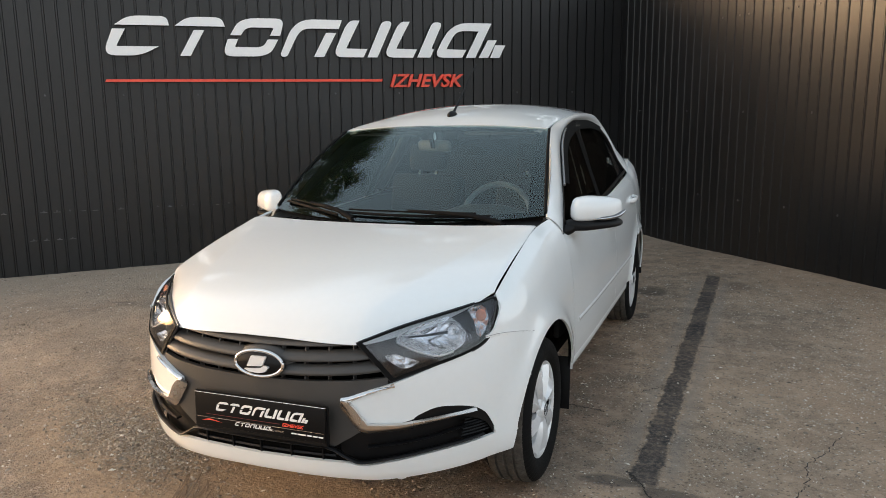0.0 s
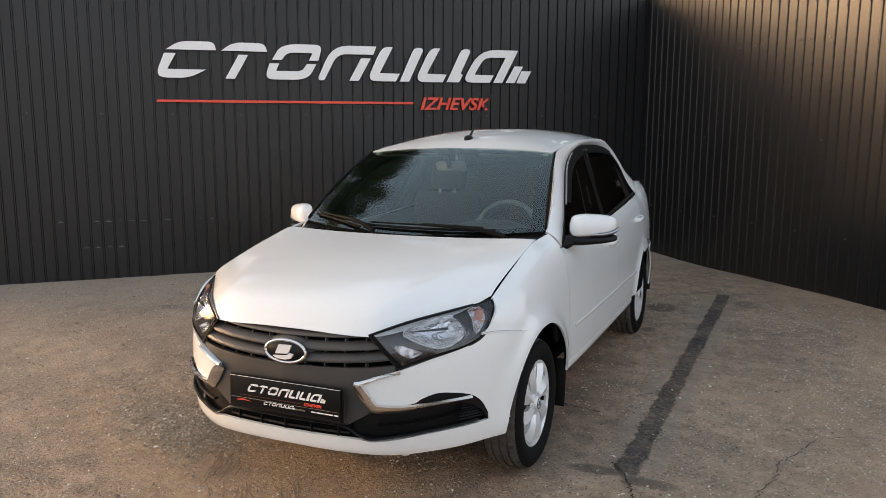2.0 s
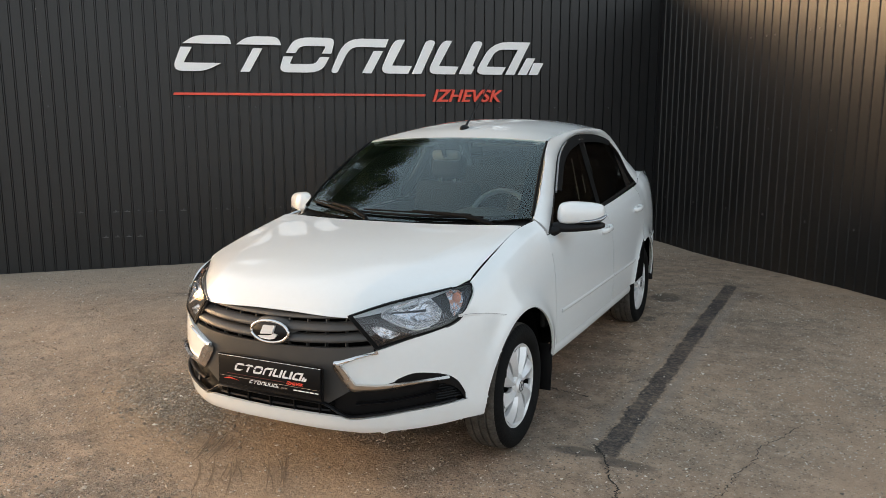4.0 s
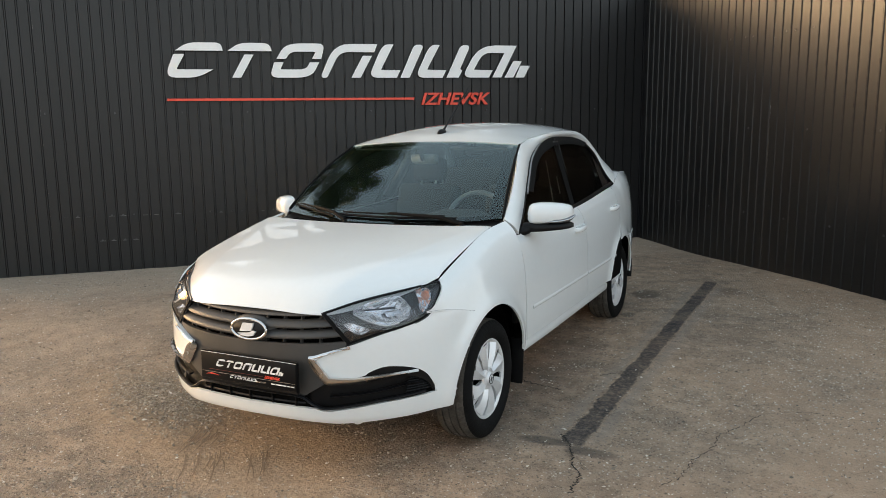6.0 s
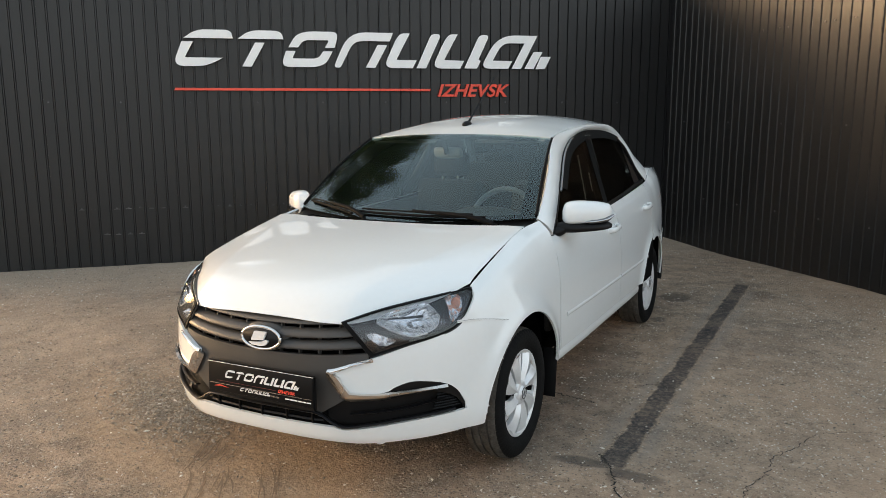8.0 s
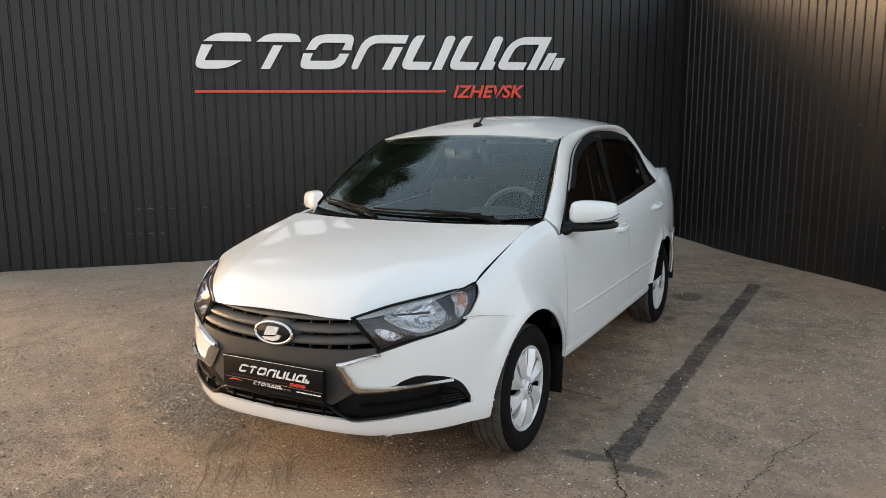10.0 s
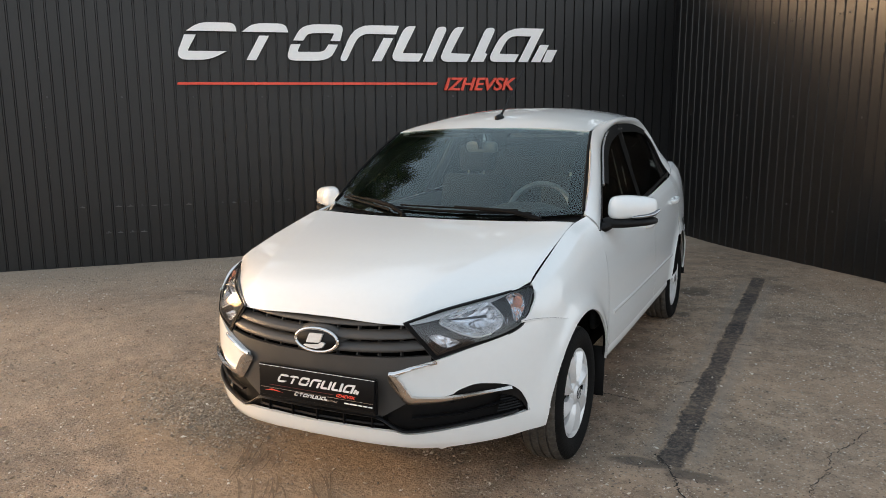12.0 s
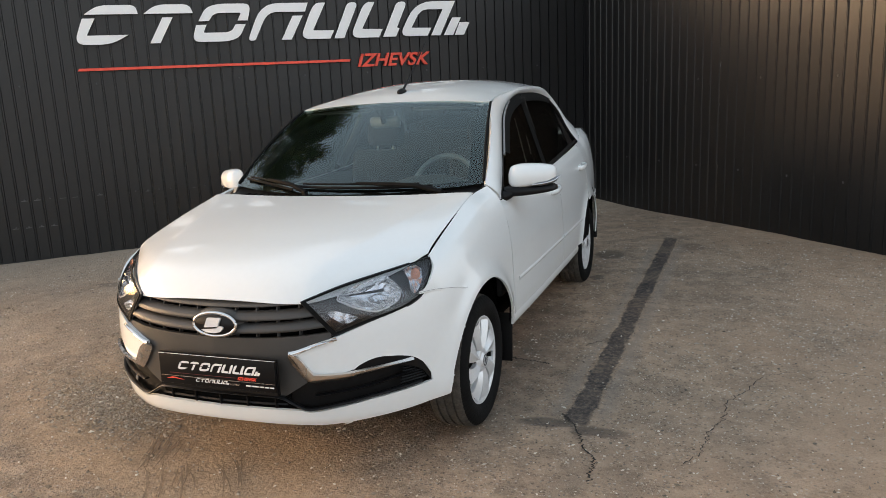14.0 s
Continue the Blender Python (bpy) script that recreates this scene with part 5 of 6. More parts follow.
def antenna():
    bm = bmesh.new()
    bmesh.ops.create_uvsphere(bm, u_segments=20, v_segments=12, radius=1, matrix=pose(0, 1.150, 1.450) @ Matrix.Diagonal((0.025, 0.046, 0.024, 1)))
    a = part("antenna_base", bm, BLACK, CAR)
    tube("antenna_rod", [(0, 1.165, 1.462), (0, 1.205, 1.490), (0, 1.36, 1.60), (0, 1.56, 1.742)], [0.0085, 0.0065, 0.005, 0.004], BLACK, a, 8)


def cabin():
    def dash(u, v):
        x = 0.68 * (2 * u - 1)
        bend = curve([0, 0.35, 0.6, 0.8, 1.0], [(0.40, 0.975), (0.62, 0.985), (0.72, 0.968), (0.77, 0.88), (0.75, 0.62)])(v)
        hump = 0.045 * np.exp(-(((x - 0.33) / 0.17) ** 4)) * np.exp(-(((v - 0.52) / 0.22) ** 2))
        return x, bend[..., 0] + 0.06 * (x / 0.68) ** 2, bend[..., 1] + hump
    sheet("dashboard", dash, 50, 30, CABIN, CAR, (0, -0.3, 1), 0.02)
    m = pose(0.315, 0.93, 0.925, 62, 0, 0)
    rim = [m @ Vector((0.185 * math.cos(a), 0.185 * math.sin(a), 0)) for a in np.linspace(0, 2 * math.pi, 48, endpoint=False)]
    sw = tube("steering_wheel", rim, 0.0150, RIM_GREY, CAR, 12, closed=True)
    for a in (200, 340, 270):
        p = m @ Vector((0.18 * math.cos(radians(a)), 0.18 * math.sin(radians(a)), 0))
        tube("wheel_spoke", [m @ Vector((0, 0, 0.02)), m.translation.lerp(p, 0.5), p], 0.014, CABIN, sw, 8)
    bm = bmesh.new()
    bmesh.ops.create_uvsphere(bm, u_segments=20, v_segments=12, radius=1, matrix=m @ Matrix.Diagonal((0.075, 0.065, 0.035, 1)))
    part("wheel_pad", bm, CABIN, sw)
    for x in (-0.35, 0.35):
        s = box("front_seat", (0.48, 0.13, 0.62), (x, 1.56, 0.78), CLOTH, CAR, 0.05, (-14, 0, 0))
        box("seat_cushion", (0.48, 0.48, 0.14), (x, 1.30, 0.53), CLOTH, s, 0.05, (6, 0, 0))
        box("head_restraint", (0.25, 0.10, 0.17), (x, 1.64, 1.185), CLOTH, s, 0.04, (-8, 0, 0))
        for dx in (-0.055, 0.055):
            tube("restraint_post", [(x + dx, 1.60, 1.06), (x + dx, 1.625, 1.13)], 0.008, PALE, s, 8)
    r = box("rear_seat", (1.25, 0.14, 0.66), (0, 2.36, 0.83), CLOTH, CAR, 0.05, (-18, 0, 0))
    box("rear_cushion", (1.25, 0.50, 0.16), (0, 2.10, 0.53), CLOTH, r, 0.05)
    for x in (-0.36, 0.36):
        box("rear_restraint", (0.24, 0.09, 0.15), (x, 2.46, 1.14), CLOTH, r, 0.04, (-10, 0, 0))
        for dx in (-0.05, 0.05):
            tube("rear_post", [(x + dx, 2.44, 1.04), (x + dx, 2.455, 1.09)], 0.007, PALE, r, 8)
    box("parcel_shelf", (1.2, 0.35, 0.02), (0, 2.58, 1.06), CABIN, CAR, 0.005)
    im = box("cabin_mirror", (0.205, 0.035, 0.060), (-0.035, 0.965, 1.294), MIRROR_GREY, CAR, 0.022, (12, 0, -10))
    tube("mirror_stalk", [(-0.035, 0.945, 1.285), (-0.038, 0.940, 1.315), (-0.045, 0.93, 1.345), (-0.045, 0.925, 1.368)], [0.013, 0.014, 0.016, 0.026], RUBBER, im, 8)
    for x in (-0.34, 0.34):
        box("sun_visor", (0.42, 0.16, 0.016), (x, 1.05, 1.375), LINER, CAR, 0.007, (14, 0, 0))
    for sx in (1, -1):
        box("door_trim", (0.03, 1.9, 0.50), (sx * 0.74, 1.45, 0.68), CABIN, CAR, 0.01)
        # pale strips stand in for light lines mirrored in the side window
        for a, b in () if sx < 0 else (((0.585, 1.462, 1.259), (0.69, 1.30, 1.011)), ((0.63, 1.546, 1.150), (0.672, 1.486, 1.045))):
            tube("window_glint", [(sx * p[0], p[1], p[2]) for p in (a, b)], 0.004, PALE, CAR, 6, flat=(1.0, 0.5))
        tube("pillar_trim", [(sx * 0.69, 1.60, 0.98), (sx * 0.62, 1.70, 1.16), (sx * 0.54, 1.76, 1.36)], 0.030, CABIN, CAR, 10)


panel_pair(side_glass)
panel_pair(mirror)
wheels()
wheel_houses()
tail()
wipers()
antenna()
cabin()


# ---- unseen trees behind the sign wall, mirrored in the car ----
LEAF = material("birch_leaf", (0.060, 0.095, 0.028), 0.6, vary=0.4, vary_scale=3, fine=0.2, fine_scale=30)
BARK = material("birch_bark", (0.30, 0.28, 0.25), 0.85, vary=0.4, vary_scale=5, fine=0.3, fine_scale=30, bump=0.5, bump_scale=40, bump_depth=0.01)


def tree(at, height, spread, leaves, seed, low=0.34):
    rnd = random.Random(seed)
    root = tagged(new("tree"), "leafy birch tree out of view behind the black wall, there for reflections", "tree")
    root.matrix_basis = Matrix.Translation(at)
    spine = path3([(0, 0, -0.2), (0.05, 0.02, height * 0.3), (-0.08, 0.06, height * 0.6), (0.04, -0.05, height * 0.95)])(np.linspace(0, 1, 22))
    tube("trunk", spine, np.linspace(0.17, 0.025, 22), BARK, root, 12)
    tips = []
    for k in range(26):
        t = low + (0.96 - low) * k / 25
        base = spine[int(t * 21)]
        a = k * 2.4 + rnd.random()
        ln = spread * (1.15 - 0.75 * t) * rnd.uniform(0.75, 1.1)
        end = base + np.array([math.cos(a) * ln, math.sin(a) * ln, ln * rnd.uniform(0.15, 0.55)])
        mid_p = (base + end) / 2 + np.array([0, 0, 0.12 * ln])
        tube("limb", path3([base, mid_p, end])(np.linspace(0, 1, 8)), np.linspace(0.05 * (1.1 - t) + 0.008, 0.006, 8), BARK, root, 6)
        tips += [mid_p, end, (mid_p + end) / 2, end + np.array([0, 0, -0.25])]
    verts, faces = [], []
    for _ in range(leaves):
        c = tips[rnd.randrange(len(tips))]
        p = Vector([float(q) + rnd.gauss(0, 0.30) for q in c])
        p.z -= abs(rnd.gauss(0, 0.22))
        if ACROSS.dot(p + Vector(at)) < 5.35 and p.z < 3.3:
            continue
        m = Euler((rnd.uniform(-1.2, 1.2), rnd.uniform(-1.2, 1.2), rnd.uniform(0, 6.3))).to_matrix()
        s = rnd.uniform(0.050, 0.100)
        k = len(verts)
        for q in ((0, -1, 0), (0.55, -0.1, 0.12), (0, 1.1, 0), (-0.55, -0.1, 0.12)):
            verts.append(p + m @ Vector(q) * s)
        faces += [(k, k + 1, k + 2), (k, k + 2, k + 3)]
    mesh_object("crown", verts, faces, LEAF, root, "", smooth=False)
    return root


tree((-9.3, 6.0, 0), 12.6, 4.4, 27000, 4, 0.54)
tree((-7.0, 8.8, 0), 9.3, 3.5, 24000, 6, 0.46)
# five more trees, added out of view to darken the hood's reflection
tree((-17.0, 17.5, 0), 11.5, 5.5, 30000, 11, 0.12)
tree((-12.5, 21.0, 0), 12.5, 5.5, 30000, 12, 0.12)
tree((-3.6, 9.4, 0), 9.4, 3.0, 22000, 8, 0.16)
tree((-1.0, 11.4, 0), 10.4, 3.2, 22000, 7, 0.16)
tree((1.6, 13.0, 0), 10.8, 3.3, 22000, 9, 0.16)


# ---- loose stones, cracks and wall fixings ----
def stone_material(name, tones):
    m = bpy.data.materials.new(name)
    m.use_nodes = True
    nd, lk = m.node_tree.nodes, m.node_tree.links
    b = nd["Principled BSDF"]
    geo, ramp = nd.new("ShaderNodeNewGeometry"), nd.new("ShaderNodeValToRGB")
    lk.new(geo.outputs["Random Per Island"], ramp.inputs[0])
    for k, (p, c) in enumerate(zip((0.0, 0.35, 0.7, 1.0), tones)):
        e = ramp.color_ramp.elements[k] if k < 2 else ramp.color_ramp.elements.new(p)
        e.position, e.color = p, (*c, 1)
    ramp.color_ramp.elements[0].position, ramp.color_ramp.elements[-1].position = 0.0, 1.0
    lk.new(ramp.outputs[0], b.inputs["Base Color"])
    b.inputs["Roughness"].default_value = 0.85
    return m


STONE = stone_material("loose_stone", ((0.12, 0.10, 0.082), (0.26, 0.215, 0.17), (0.46, 0.405, 0.34), (0.74, 0.69, 0.61)))
CHIP = stone_material("pale_chip", ((0.075, 0.060, 0.047), (0.36, 0.27, 0.19), (0.55, 0.47, 0.375), (0.78, 0.72, 0.63)))
GRAVEL = stone_material("dusty_gravel", ((0.19, 0.145, 0.106), (0.29, 0.226, 0.166), (0.37, 0.297, 0.222), (0.52, 0.44, 0.35)))


def stones(name, count, place, size, seed, label, mat):
    rnd = random.Random(seed)
    verts, faces = [], []
    base = [(1, 0, 0), (-1, 0, 0), (0, 1, 0), (0, -1, 0), (0, 0, 1), (0, 0, -1)]
    tri = [(0, 2, 4), (2, 1, 4), (1, 3, 4), (3, 0, 4), (2, 0, 5), (1, 2, 5), (3, 1, 5), (0, 3, 5)]
    n = 0
    while n < count:
        spot = place(rnd)
        if spot is None:
            continue
        x, y = spot
        s = size(rnd)
        m = Euler((rnd.uniform(-0.5, 0.5), rnd.uniform(-0.5, 0.5), rnd.uniform(0, 6.3))).to_matrix()
        z = ground_height(x, y) + 0.25 * s
        k = len(verts)
        shape = (rnd.uniform(0.8, 1.6), rnd.uniform(0.5, 1.0), rnd.uniform(0.3, 0.7))
        for q in base:
            v = m @ Vector((q[0] * shape[0] * rnd.uniform(0.75, 1.2), q[1] * shape[1] * rnd.uniform(0.75, 1.2), q[2] * shape[2])) * s
            verts.append((x + v.x, y + v.y, z + v.z))
        faces += [tuple(k + i for i in t) for t in tri]
        n += 1
    ob = mesh_object(name, verts, faces, mat, None, "", smooth=False)
    return tagged(ob, label, "gravel", kind="stuff")


def yard_spot(rnd):
    x, y = rnd.uniform(-6.0, 3.6), rnd.uniform(-2.6, 6.3)
    if ACROSS.dot(Vector((x, y, 0))) > 4.95 or Vector((x, y, 0)).dot(Vector((-math.sin(WALL_B), math.cos(WALL_B), 0))) > CORNER.dot(Vector((-math.sin(WALL_B), math.cos(WALL_B), 0))) - 0.1:
        return None
    if abs(x - 1.24) < 0.10 and -0.05 < y < 4.1 and rnd.random() < 0.9:
        return None
    near = noise.noise(Vector((x * 0.8, y * 0.8, 3.3)))
    if rnd.random() > 0.45 + 0.7 * near + (0.25 if x < 0 else 0):
        return None
    return x, y


def heap_spot(rnd):
    a, b = rnd.gauss(0, 1), rnd.gauss(0, 1)
    return -1.12 + 0.27 * a - 0.06 * b, -0.24 + 0.16 * b - 0.06 * a


def front_spot(rnd):
    x, y = rnd.uniform(-3.6, 0.6), rnd.uniform(-1.7, 1.2)
    a, b = (x + 0.60) / 1.25, (y + 0.48) / 0.50
    if a * a + (b + 0.75 * a) ** 2 < 0.8 and rnd.random() < 0.9:
        return None
    return (x, y) if rnd.random() < 0.5 + 0.9 * noise.noise(Vector((x * 1.3, y * 1.3, 8.1))) else None


stones("grit", 22000, yard_spot, lambda r: min(0.012, 0.0038 + r.expovariate(600)), 1, "fine pale and dark stone grit scattered over the asphalt", STONE)
def chip_spot(rnd):
    x, y = rnd.uniform(0.75, 3.4), rnd.uniform(-1.6, 4.6)
    if abs(x - 1.24) < 0.08 and -0.05 < y < 4.1:
        return None
    if Vector((x, y, 0)).dot(Vector((-math.sin(WALL_B), math.cos(WALL_B), 0))) > CORNER.dot(Vector((-math.sin(WALL_B), math.cos(WALL_B), 0))) - 0.1:
        return None
    return (x, y) if rnd.random() < 0.35 + 0.25 * x / 3 + 0.9 * noise.noise(Vector((x * 1.1, y * 1.1, 5.2))) else None


stones("stone_chips", 11000, chip_spot, lambda r: min(0.010, 0.0030 + r.expovariate(800)), 9, "pale stone chips showing in the worn asphalt", CHIP)
stones("gravel_heap", 5200, heap_spot, lambda r: min(0.012, 0.0036 + r.expovariate(480)), 2, "small heap of grey gravel by the front of the car", GRAVEL)
stones("loose_gravel", 8000, front_spot, lambda r: min(0.015, 0.0040 + r.expovariate(450)), 3, "loose gravel lying thick on the worn asphalt", GRAVEL)

# the shade down in a crack, painted on a flat strip
CRACK = material("crack_shade", (0.030, 0.026, 0.022), 0.95, vary=0.3, vary_scale=30)


def crack(points, width, seed, branches=0):
    """A thin, jagged crack in the asphalt."""
    rnd = random.Random(seed)
    p = path3([(x, y, 0) for x, y in points])(np.linspace(0, 1, 12 * len(points)))
    verts, faces = [], []
    for k, q in enumerate(p):
        t = p[min(k + 1, len(p) - 1)] - p[max(k - 1, 0)]
        side = np.array([-t[1], t[0]]) / (math.hypot(t[0], t[1]) + 1e-9)
        c = q[:2] + side * rnd.gauss(0, 0.006)
        w = width * rnd.uniform(0.25, 1.0) * (0.2 if k in (0, len(p) - 1) else 1)
        for s in (-1, 1):
            x, y = c + side * w * s
            verts.append((x, y, ground_height(x, y) + 0.004))
    faces = [(2 * k, 2 * k + 1, 2 * k + 3, 2 * k + 2) for k in range(len(p) - 1)]
    ob = mesh_object("crack", verts, faces, CRACK, None, "", smooth=False)
    if ob.data.polygons[0].normal.z < 0:
        ob.data.flip_normals()
    return tagged(ob, "thin jagged dark crack in the asphalt", "crack", group="cracks in the asphalt", kind="structure")


for k, (line, w) in enumerate((([(1.12, 0.15), (1.21, 0.01), (1.25, -0.08), (1.27, -0.16), (1.33, -0.24), (1.34, -0.42)], 0.006),
                               ([(1.97, 0.80), (1.89, 0.59), (1.81, 0.42), (1.81, 0.30), (1.75, 0.11), (1.74, -0.02), (1.66, -0.2)], 0.0029),
                               ([(0.66, 0.80), (0.74, 0.77), (0.83, 0.755), (0.93, 0.74)], 0.006),
                               ([(1.05, 1.05), (1.16, 1.16), (1.26, 1.14)], 0.004),
                               ([(1.12, 1.9), (1.22, 1.98), (1.38, 1.97)], 0.004),
                               ([(2.0, 0.82), (2.22, 0.93), (2.5, 0.90)], 0.0018))):
    crack(line, w, 20 + k)


def scrapes():
    """Scratches drawn through the drifted sand."""
    rnd = random.Random(77)
    verts, faces = [], []
    mat = material("scraped_sand", (0.215, 0.152, 0.102), 0.95, vary=0.3, vary_scale=40)
    # three bundles of nearly parallel strokes: middle, heading, spread across, count
    for mx, my, head, spread, count in ((-0.44, -0.60, 104, 0.10, 13), (-0.22, -0.82, 115, 0.09, 9), (-0.02, -0.72, 119, 0.05, 5)):
        for k in range(count):
            a = radians(head + rnd.gauss(0, 4))
            ln, bend, o = rnd.uniform(0.14, 0.40), rnd.gauss(0.16, 0.06), rnd.uniform(-spread, spread)
            x = mx + math.cos(a) * (rnd.uniform(-0.08, 0.08) - ln / 2) + math.sin(a) * o
            y = my + math.sin(a) * (rnd.uniform(-0.08, 0.08) - ln / 2) - math.cos(a) * o
            base = len(verts)
            for j in range(13):
                s = j / 12
                w = (0.0022 + 0.0018 * math.sin(3.1 * s)) * (0.1 + math.sin(math.pi * s)) * rnd.uniform(0.6, 1.2)
                d = a + bend * s
                cx, cy = x + math.cos(d) * ln * s, y + math.sin(d) * ln * s
                for side in (-1, 1):
                    px, py = cx - math.sin(d) * w * side, cy + math.cos(d) * w * side
                    verts.append((px, py, ground_height(px, py) + 0.004))
                if j:
                    q = base + 2 * j
                    faces.append((q - 2, q, q + 1, q - 1))
    ob = mesh_object("sand_scrapes", verts, faces, mat, None, "", smooth=False)
    return tagged(ob, "thin scrape marks in the drifted brown sand", "scrape marks", kind="stuff")


scrapes()


def fixings(wall, spots):
    """Self-drilling screws with washers on the cladding's outer faces."""
    bm = bmesh.new()
    bmesh.ops.create_cone(bm, segments=10, radius1=0.011, radius2=0.009, depth=0.003, cap_ends=True, matrix=pose(0, 0.0, 0, 90, 0, 0))
    bmesh.ops.create_cone(bm, segments=6, radius1=0.005, radius2=0.0045, depth=0.006, cap_ends=True, matrix=pose(0, -0.004, 0, 90, 0, 0))
    me = bpy.data.meshes.new("screw")
    bm.to_mesh(me)
    bm.free()
    me.materials.append(SCREW)
    for a, z in spots:
        ob = new("screw", me)
        ob.parent = wall
        ob.matrix_basis = pose(a, -0.0055, z)


# ---- the wall sign ----
SLANT, CAP = 0.42, 0.372
SHAPES = [
    ([(-1.395, 0.285), (-1.300, 0.372), (-0.955, 0.372), (-0.900, 0.285)], (0, 0.10, 0.07, 0)),
    ([(-1.400, 0.249), (-1.285, 0.249), (-1.309, 0.088), (-0.924, 0.088), (-1.060, 0.0), (-1.400, 0.0)], (0, 0, 0.015, 0, 0.10, 0.12)),
    ([(-0.850, 0.284), (-0.765, 0.372), (-0.445, 0.372), (-0.378, 0.284)], (0, 0.10, 0.08, 0)),
    ([(-0.660, 0.248), (-0.561, 0.248), (-0.600, 0.0), (-0.698, 0.0)], (0, 0, 0, 0)),
    ([(-0.300, 0.204), (-0.268, 0.372), (0.168, 0.372), (0.190, 0.204), (0.086, 0.204), (0.098, 0.282), (-0.172, 0.282), (-0.197, 0.204)], (0, 0.17, 0.08, 0, 0, 0.02, 0.07, 0)),
    ([(-0.310, 0.168), (-0.208, 0.168), (-0.213, 0.090), (0.062, 0.090), (0.080, 0.168), (0.183, 0.168), (0.160, 0.0), (-0.300, 0.0)], (0, 0, 0.015, 0.07, 0, 0, 0.16, 0.10)),
    ([(0.258, 0.0), (0.335, 0.0), (0.365, 0.282), (0.756, 0.282), (0.755, 0.372), (0.272, 0.372)], (0.06, 0.02, 0.10, 0, 0, 0.18)),
    ([(0.639, 0.243), (0.745, 0.243), (0.713, 0.0), (0.607, 0.0)], (0, 0, 0, 0)),
    ([(0.941, 0.371), (0.815, 0.371), (0.800, 0.0), (1.127, 0.0), (1.136, 0.086), (0.909, 0.088)], (0, 0.12, 0.11, 0, 0, 0.01)),
    ([(1.180, 0.371), (1.297, 0.371), (1.277, 0.0), (1.169, 0.0)], (0.05, 0.06, 0, 0)),
    ([(1.481, 0.371), (1.362, 0.371), (1.340, 0.0), (1.666, 0.0), (1.675, 0.086), (1.444, 0.092)], (0, 0.12, 0.11, 0, 0, 0.01)),
    ([(1.731, 0.371), (1.848, 0.371), (1.834, 0.098), (1.867, 0.088), (1.858, 0.003), (1.710, 0.003)], (0.05, 0.06, 0.01, 0, 0, 0)),
    ([(2.411, 0.371), (1.945, 0.371), (1.895, 0.003), (2.223, 0.003), (2.237, 0.088), (2.004, 0.092), (2.035, 0.285), (2.294, 0.285), (2.263, 0.004), (2.375, 0.004)], (0, 0.20, 0.11, 0, 0, 0.01, 0.09, 0, 0, 0)),
    ([(2.442, 0.194), (2.549, 0.194), (2.526, 0.004), (2.415, 0.004)], (0, 0, 0, 0)),
    ([(2.551, 0.141), (2.673, 0.141), (2.659, 0.004), (2.547, 0.004)], (0, 0, 0, 0)),
]


def sign_shapes(m, scale, thick, mats, parent, name):
    """The row of slanted block shapes; m places the row's own origin."""
    for pts, rad in SHAPES:
        flat = [((a + SLANT * v) * scale, v * scale) for a, v in pts]
        prism(name, rounded(flat, [r * scale for r in rad]), thick, mats, m, parent)


def lettering(text, height, depth, mat, m, parent, name, slant=0.28, width=None, bold=0.0):
    cu = bpy.data.curves.new(name, "FONT")
    cu.body, cu.shear, cu.extrude = text, slant, depth / 2
    cu.size = 1.0
    cu.offset = bold
    tmp = new(name, cu)
    bpy.context.view_layer.update()
    me = bpy.data.meshes.new_from_object(tmp.evaluated_get(bpy.context.evaluated_depsgraph_get()))
    bpy.data.objects.remove(tmp)
    co = np.array([v.co for v in me.vertices])
    lo, hi = co.min(0), co.max(0)
    k = height / (hi[1] - lo[1])
    kx = width / (hi[0] - lo[0]) if width else k
    me.transform(m @ pose(0, 0, 0, 90, 0, 0) @ Matrix.Diagonal((kx, k, 1, 1)) @ Matrix.Translation((-lo[0], -lo[1], 0)))
    me.materials.append(mat)
    ob = new(name, me)
    ob.parent = parent
    return ob


SIGN_AT = Matrix.Translation(ACROSS * 4.985) @ Matrix.Rotation(WALL_A, 4, "Z") @ pose(0, 0, 1.99)
wall_letters = tagged(new("wall_sign_letters"), "white slanted block sign with red underline on the black wall", "sign")
sign_shapes(SIGN_AT, 1.0, 0.047, [LETTER, LETTER_SIDE], wall_letters, "letter")
bar = [(-1.395, -0.248), (1.322, -0.248), (1.335, -0.222), (-1.385, -0.222)]
prism("red_bar", bar, 0.037, [RED, LETTER_SIDE], SIGN_AT @ pose(0, 0.006, 0), wall_letters, "red underline bar")
lettering("IZHEVSK", 0.142, 0.036, RED, SIGN_AT @ pose(1.410, 0.019, -0.309), wall_letters, "city_lettering", 0.30, 0.835, 0.022)

# the same print on the show plate
sign_shapes(PLATE_AT @ pose(-0.050, -0.0005, 0.000) @ pose(0.0, 0, 0.004), 0.0905, 0.001, [PALE], PLATE, "plate_letter")
prism("plate_line", [(-0.215, -0.0125), (0.085, -0.0125), (0.085, -0.0110), (-0.215, -0.0110)], 0.001, DIM_RED, PLATE_AT, PLATE)
lettering("IZHEVSK", 0.0125, 0.001, RED, PLATE_AT @ pose(0.095, 0, -0.018), PLATE, "plate_city", 0.28, 0.085, 0.02)
prism("plate_line", [(-0.255, -0.0245), (0.255, -0.0245), (0.255, -0.0230), (-0.255, -0.0230)], 0.001, SATIN, PLATE_AT, PLATE)
sign_shapes(PLATE_AT @ pose(-0.045, -0.0005, -0.040), 0.037, 0.001, [PALE], PLATE, "plate_small_letter")
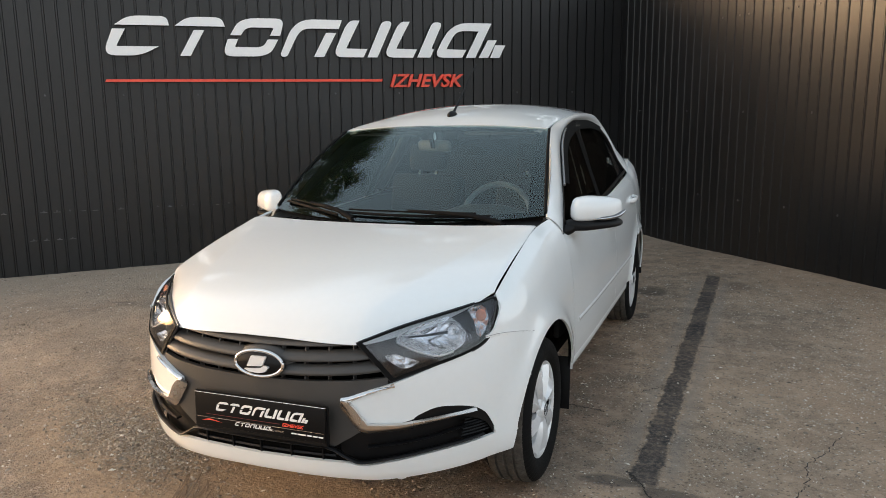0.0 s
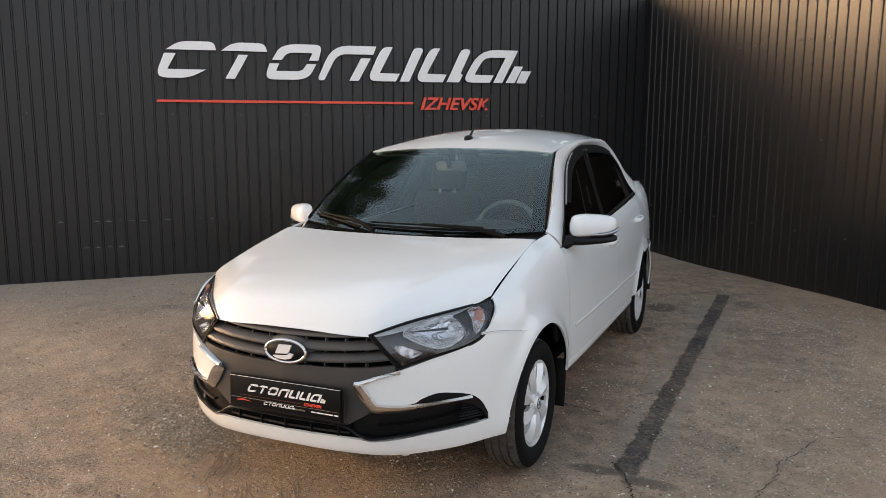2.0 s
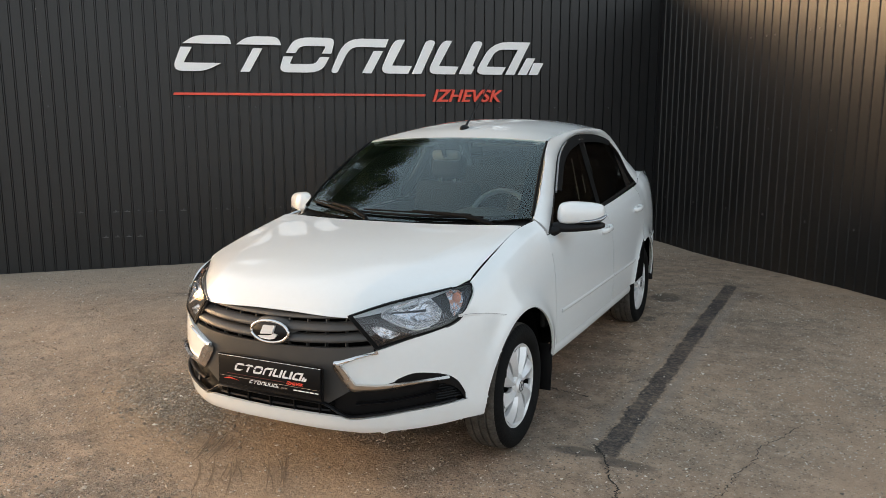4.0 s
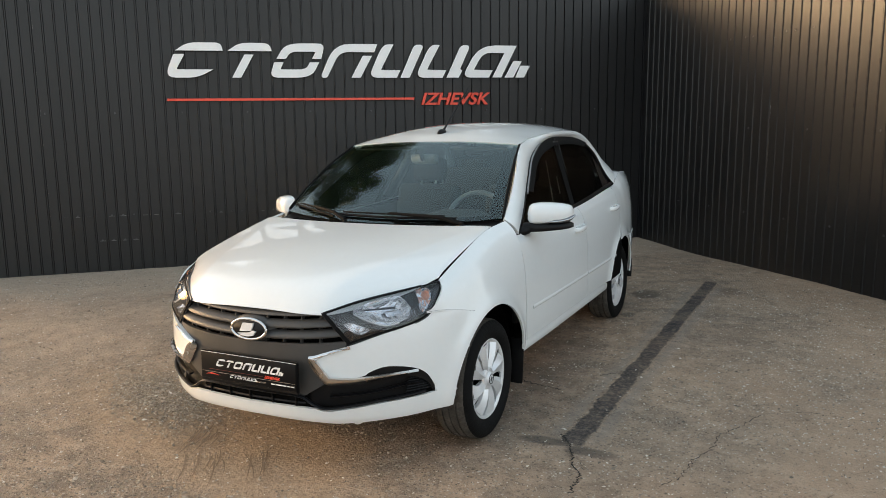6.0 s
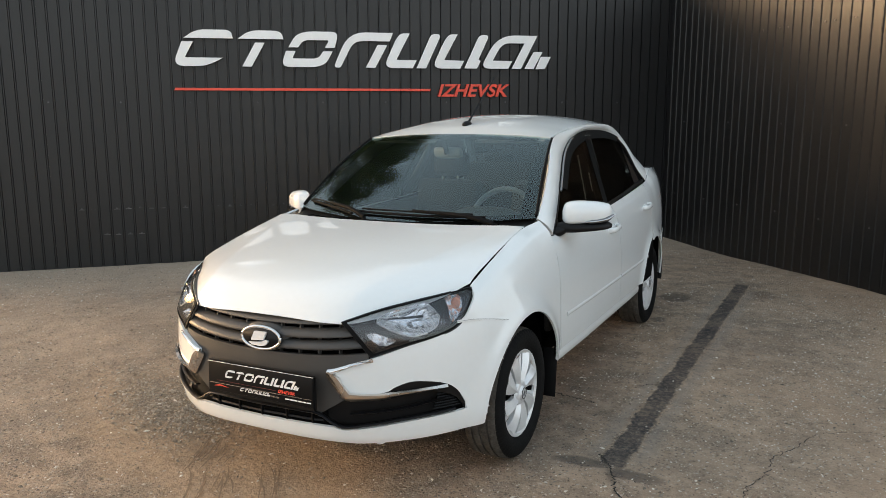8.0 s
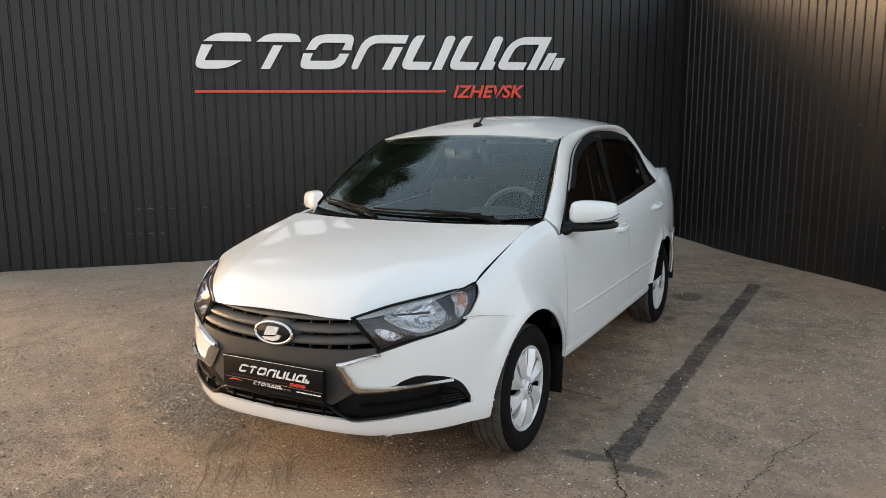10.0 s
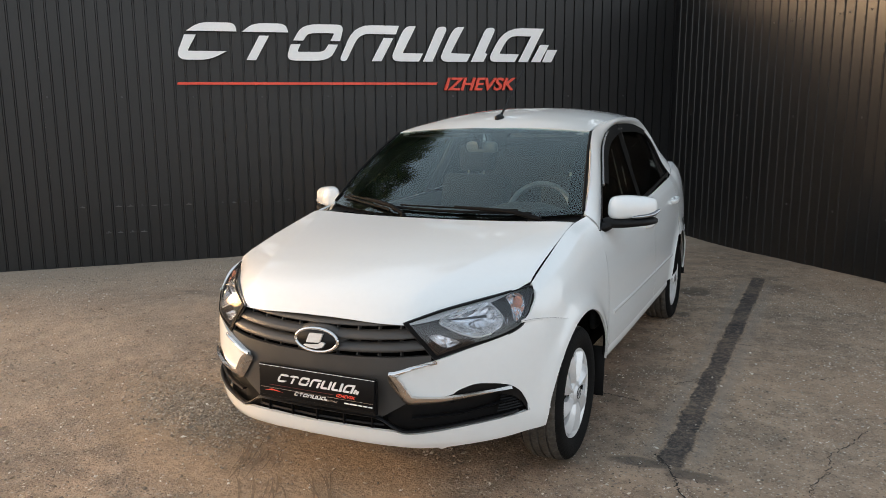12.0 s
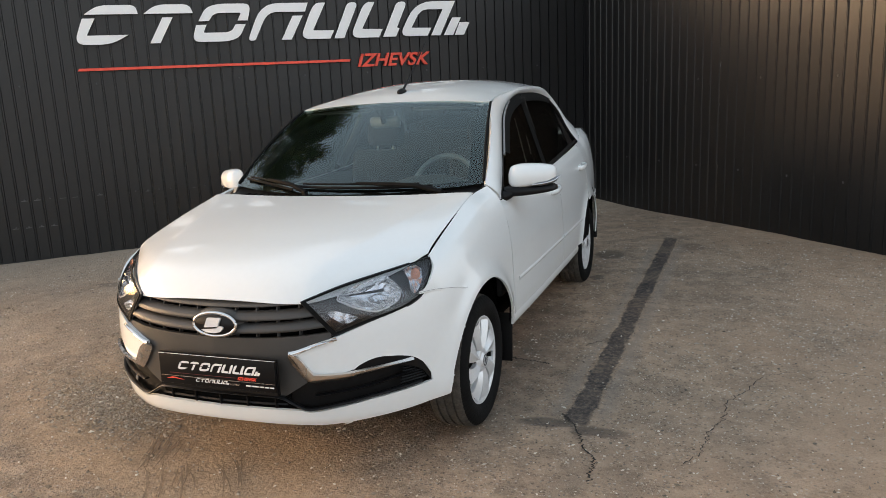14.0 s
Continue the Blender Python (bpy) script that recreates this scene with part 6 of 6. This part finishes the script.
prism("plate_mark", [(-0.235, -0.037), (-0.205, -0.0285), (-0.195, -0.029), (-0.150, -0.037), (-0.195, -0.034)], 0.001, RED, PLATE_AT, PLATE)
lettering("IZHEVSK", 0.0072, 0.001, SATIN, PLATE_AT @ pose(0.047, 0, -0.041), PLATE, "plate_small_city", 0.28, 0.056, 0.01)
for k in range(5):
    w = (0.020, 0.032, 0.018, 0.018, 0.018)[k]
    x = 0.130 + (0, 0.024, 0.060, 0.082, 0.104)[k]
    prism("plate_bar", [(x, -0.0395), (x + w, -0.0395), (x + w + 0.001, -0.0345), (x + 0.001, -0.0345)], 0.001, PALE, PLATE_AT, PLATE)


# ---- the two clad walls, sheet by sheet ----
def clad_wall(name, origin, ang, sheets, label):
    wall = tagged(new(name), label, "wall", kind="structure")
    wall.matrix_basis = Matrix.Translation(origin) @ Matrix.Rotation(ang, 4, "Z")
    me = cladding_mesh(10, -0.16, WALL_TOP)
    for k in sheets:
        ob = new("sheet", me)
        ob.parent = wall
        ob.matrix_basis = pose(k * PITCH * 10, -0.0015 * (k % 2), 0)
    return wall


wall_sign = clad_wall("wall_sign", CORNER, WALL_A, range(-8, 0), "black profiled steel sheet wall with vertical ribs")
wall_side = clad_wall("wall_side", CORNER, WALL_B, range(0, 4), "glossy black profiled steel wall reflecting warm sky")


# pale colour paints the highlights along the worn top edges
EDGE_GLINT = material("worn_sheet_highlight", (0.20, 0.20, 0.20), 0.35, metal=0.5, vary=0.3, vary_scale=30)


def patch_sheet(wall, first, ribs, top, proud, edges):
    """A short skirting sheet lapped over the foot of a wall."""
    ob = new("patch_sheet", cladding_mesh(ribs, -0.14, top))
    ob.parent = wall
    ob.matrix_basis = pose(first * PITCH, -proud, 0, 0.5, 0, 0)
    for k, wide in edges:
        box("worn_edge_glint", (wide, 0.003, 0.005), ((k + 0.40) * PITCH, -0.004, top - 0.003), EDGE_GLINT, ob, 0.001, segs=1)


patch_sheet(wall_sign, -59, 20, 0.515, 0.0045, [(1, 0.05), (4, 0.06), (5, 0.06), (7, 0.05), (8, 0.05), (10, 0.06), (14, 0.04), (18, 0.03)])
patch_sheet(wall_sign, -56, 4, 0.245, 0.0085, [(0, 0.06), (1, 0.05), (2, 0.05), (3, 0.06)])

rib = lambda k: k * PITCH + 0.046
fixings(wall_sign, [(rib(-k), 0.52) for k in (40, 43, 44, 45, 46, 49, 53, 54, 55, 58)] + [(rib(-k), 0.25) for k in (53, 54, 55, 56)] + [(rib(-k), 1.62) for k in range(6, 78, 6)])
fixings(wall_side, [(rib(k), 2.30) for k in (14, 16, 17, 21, 22, 24)] + [(rib(k), 0.55) for k in range(2, 40, 5)] + [(rib(k), 1.40) for k in range(3, 40, 7)])
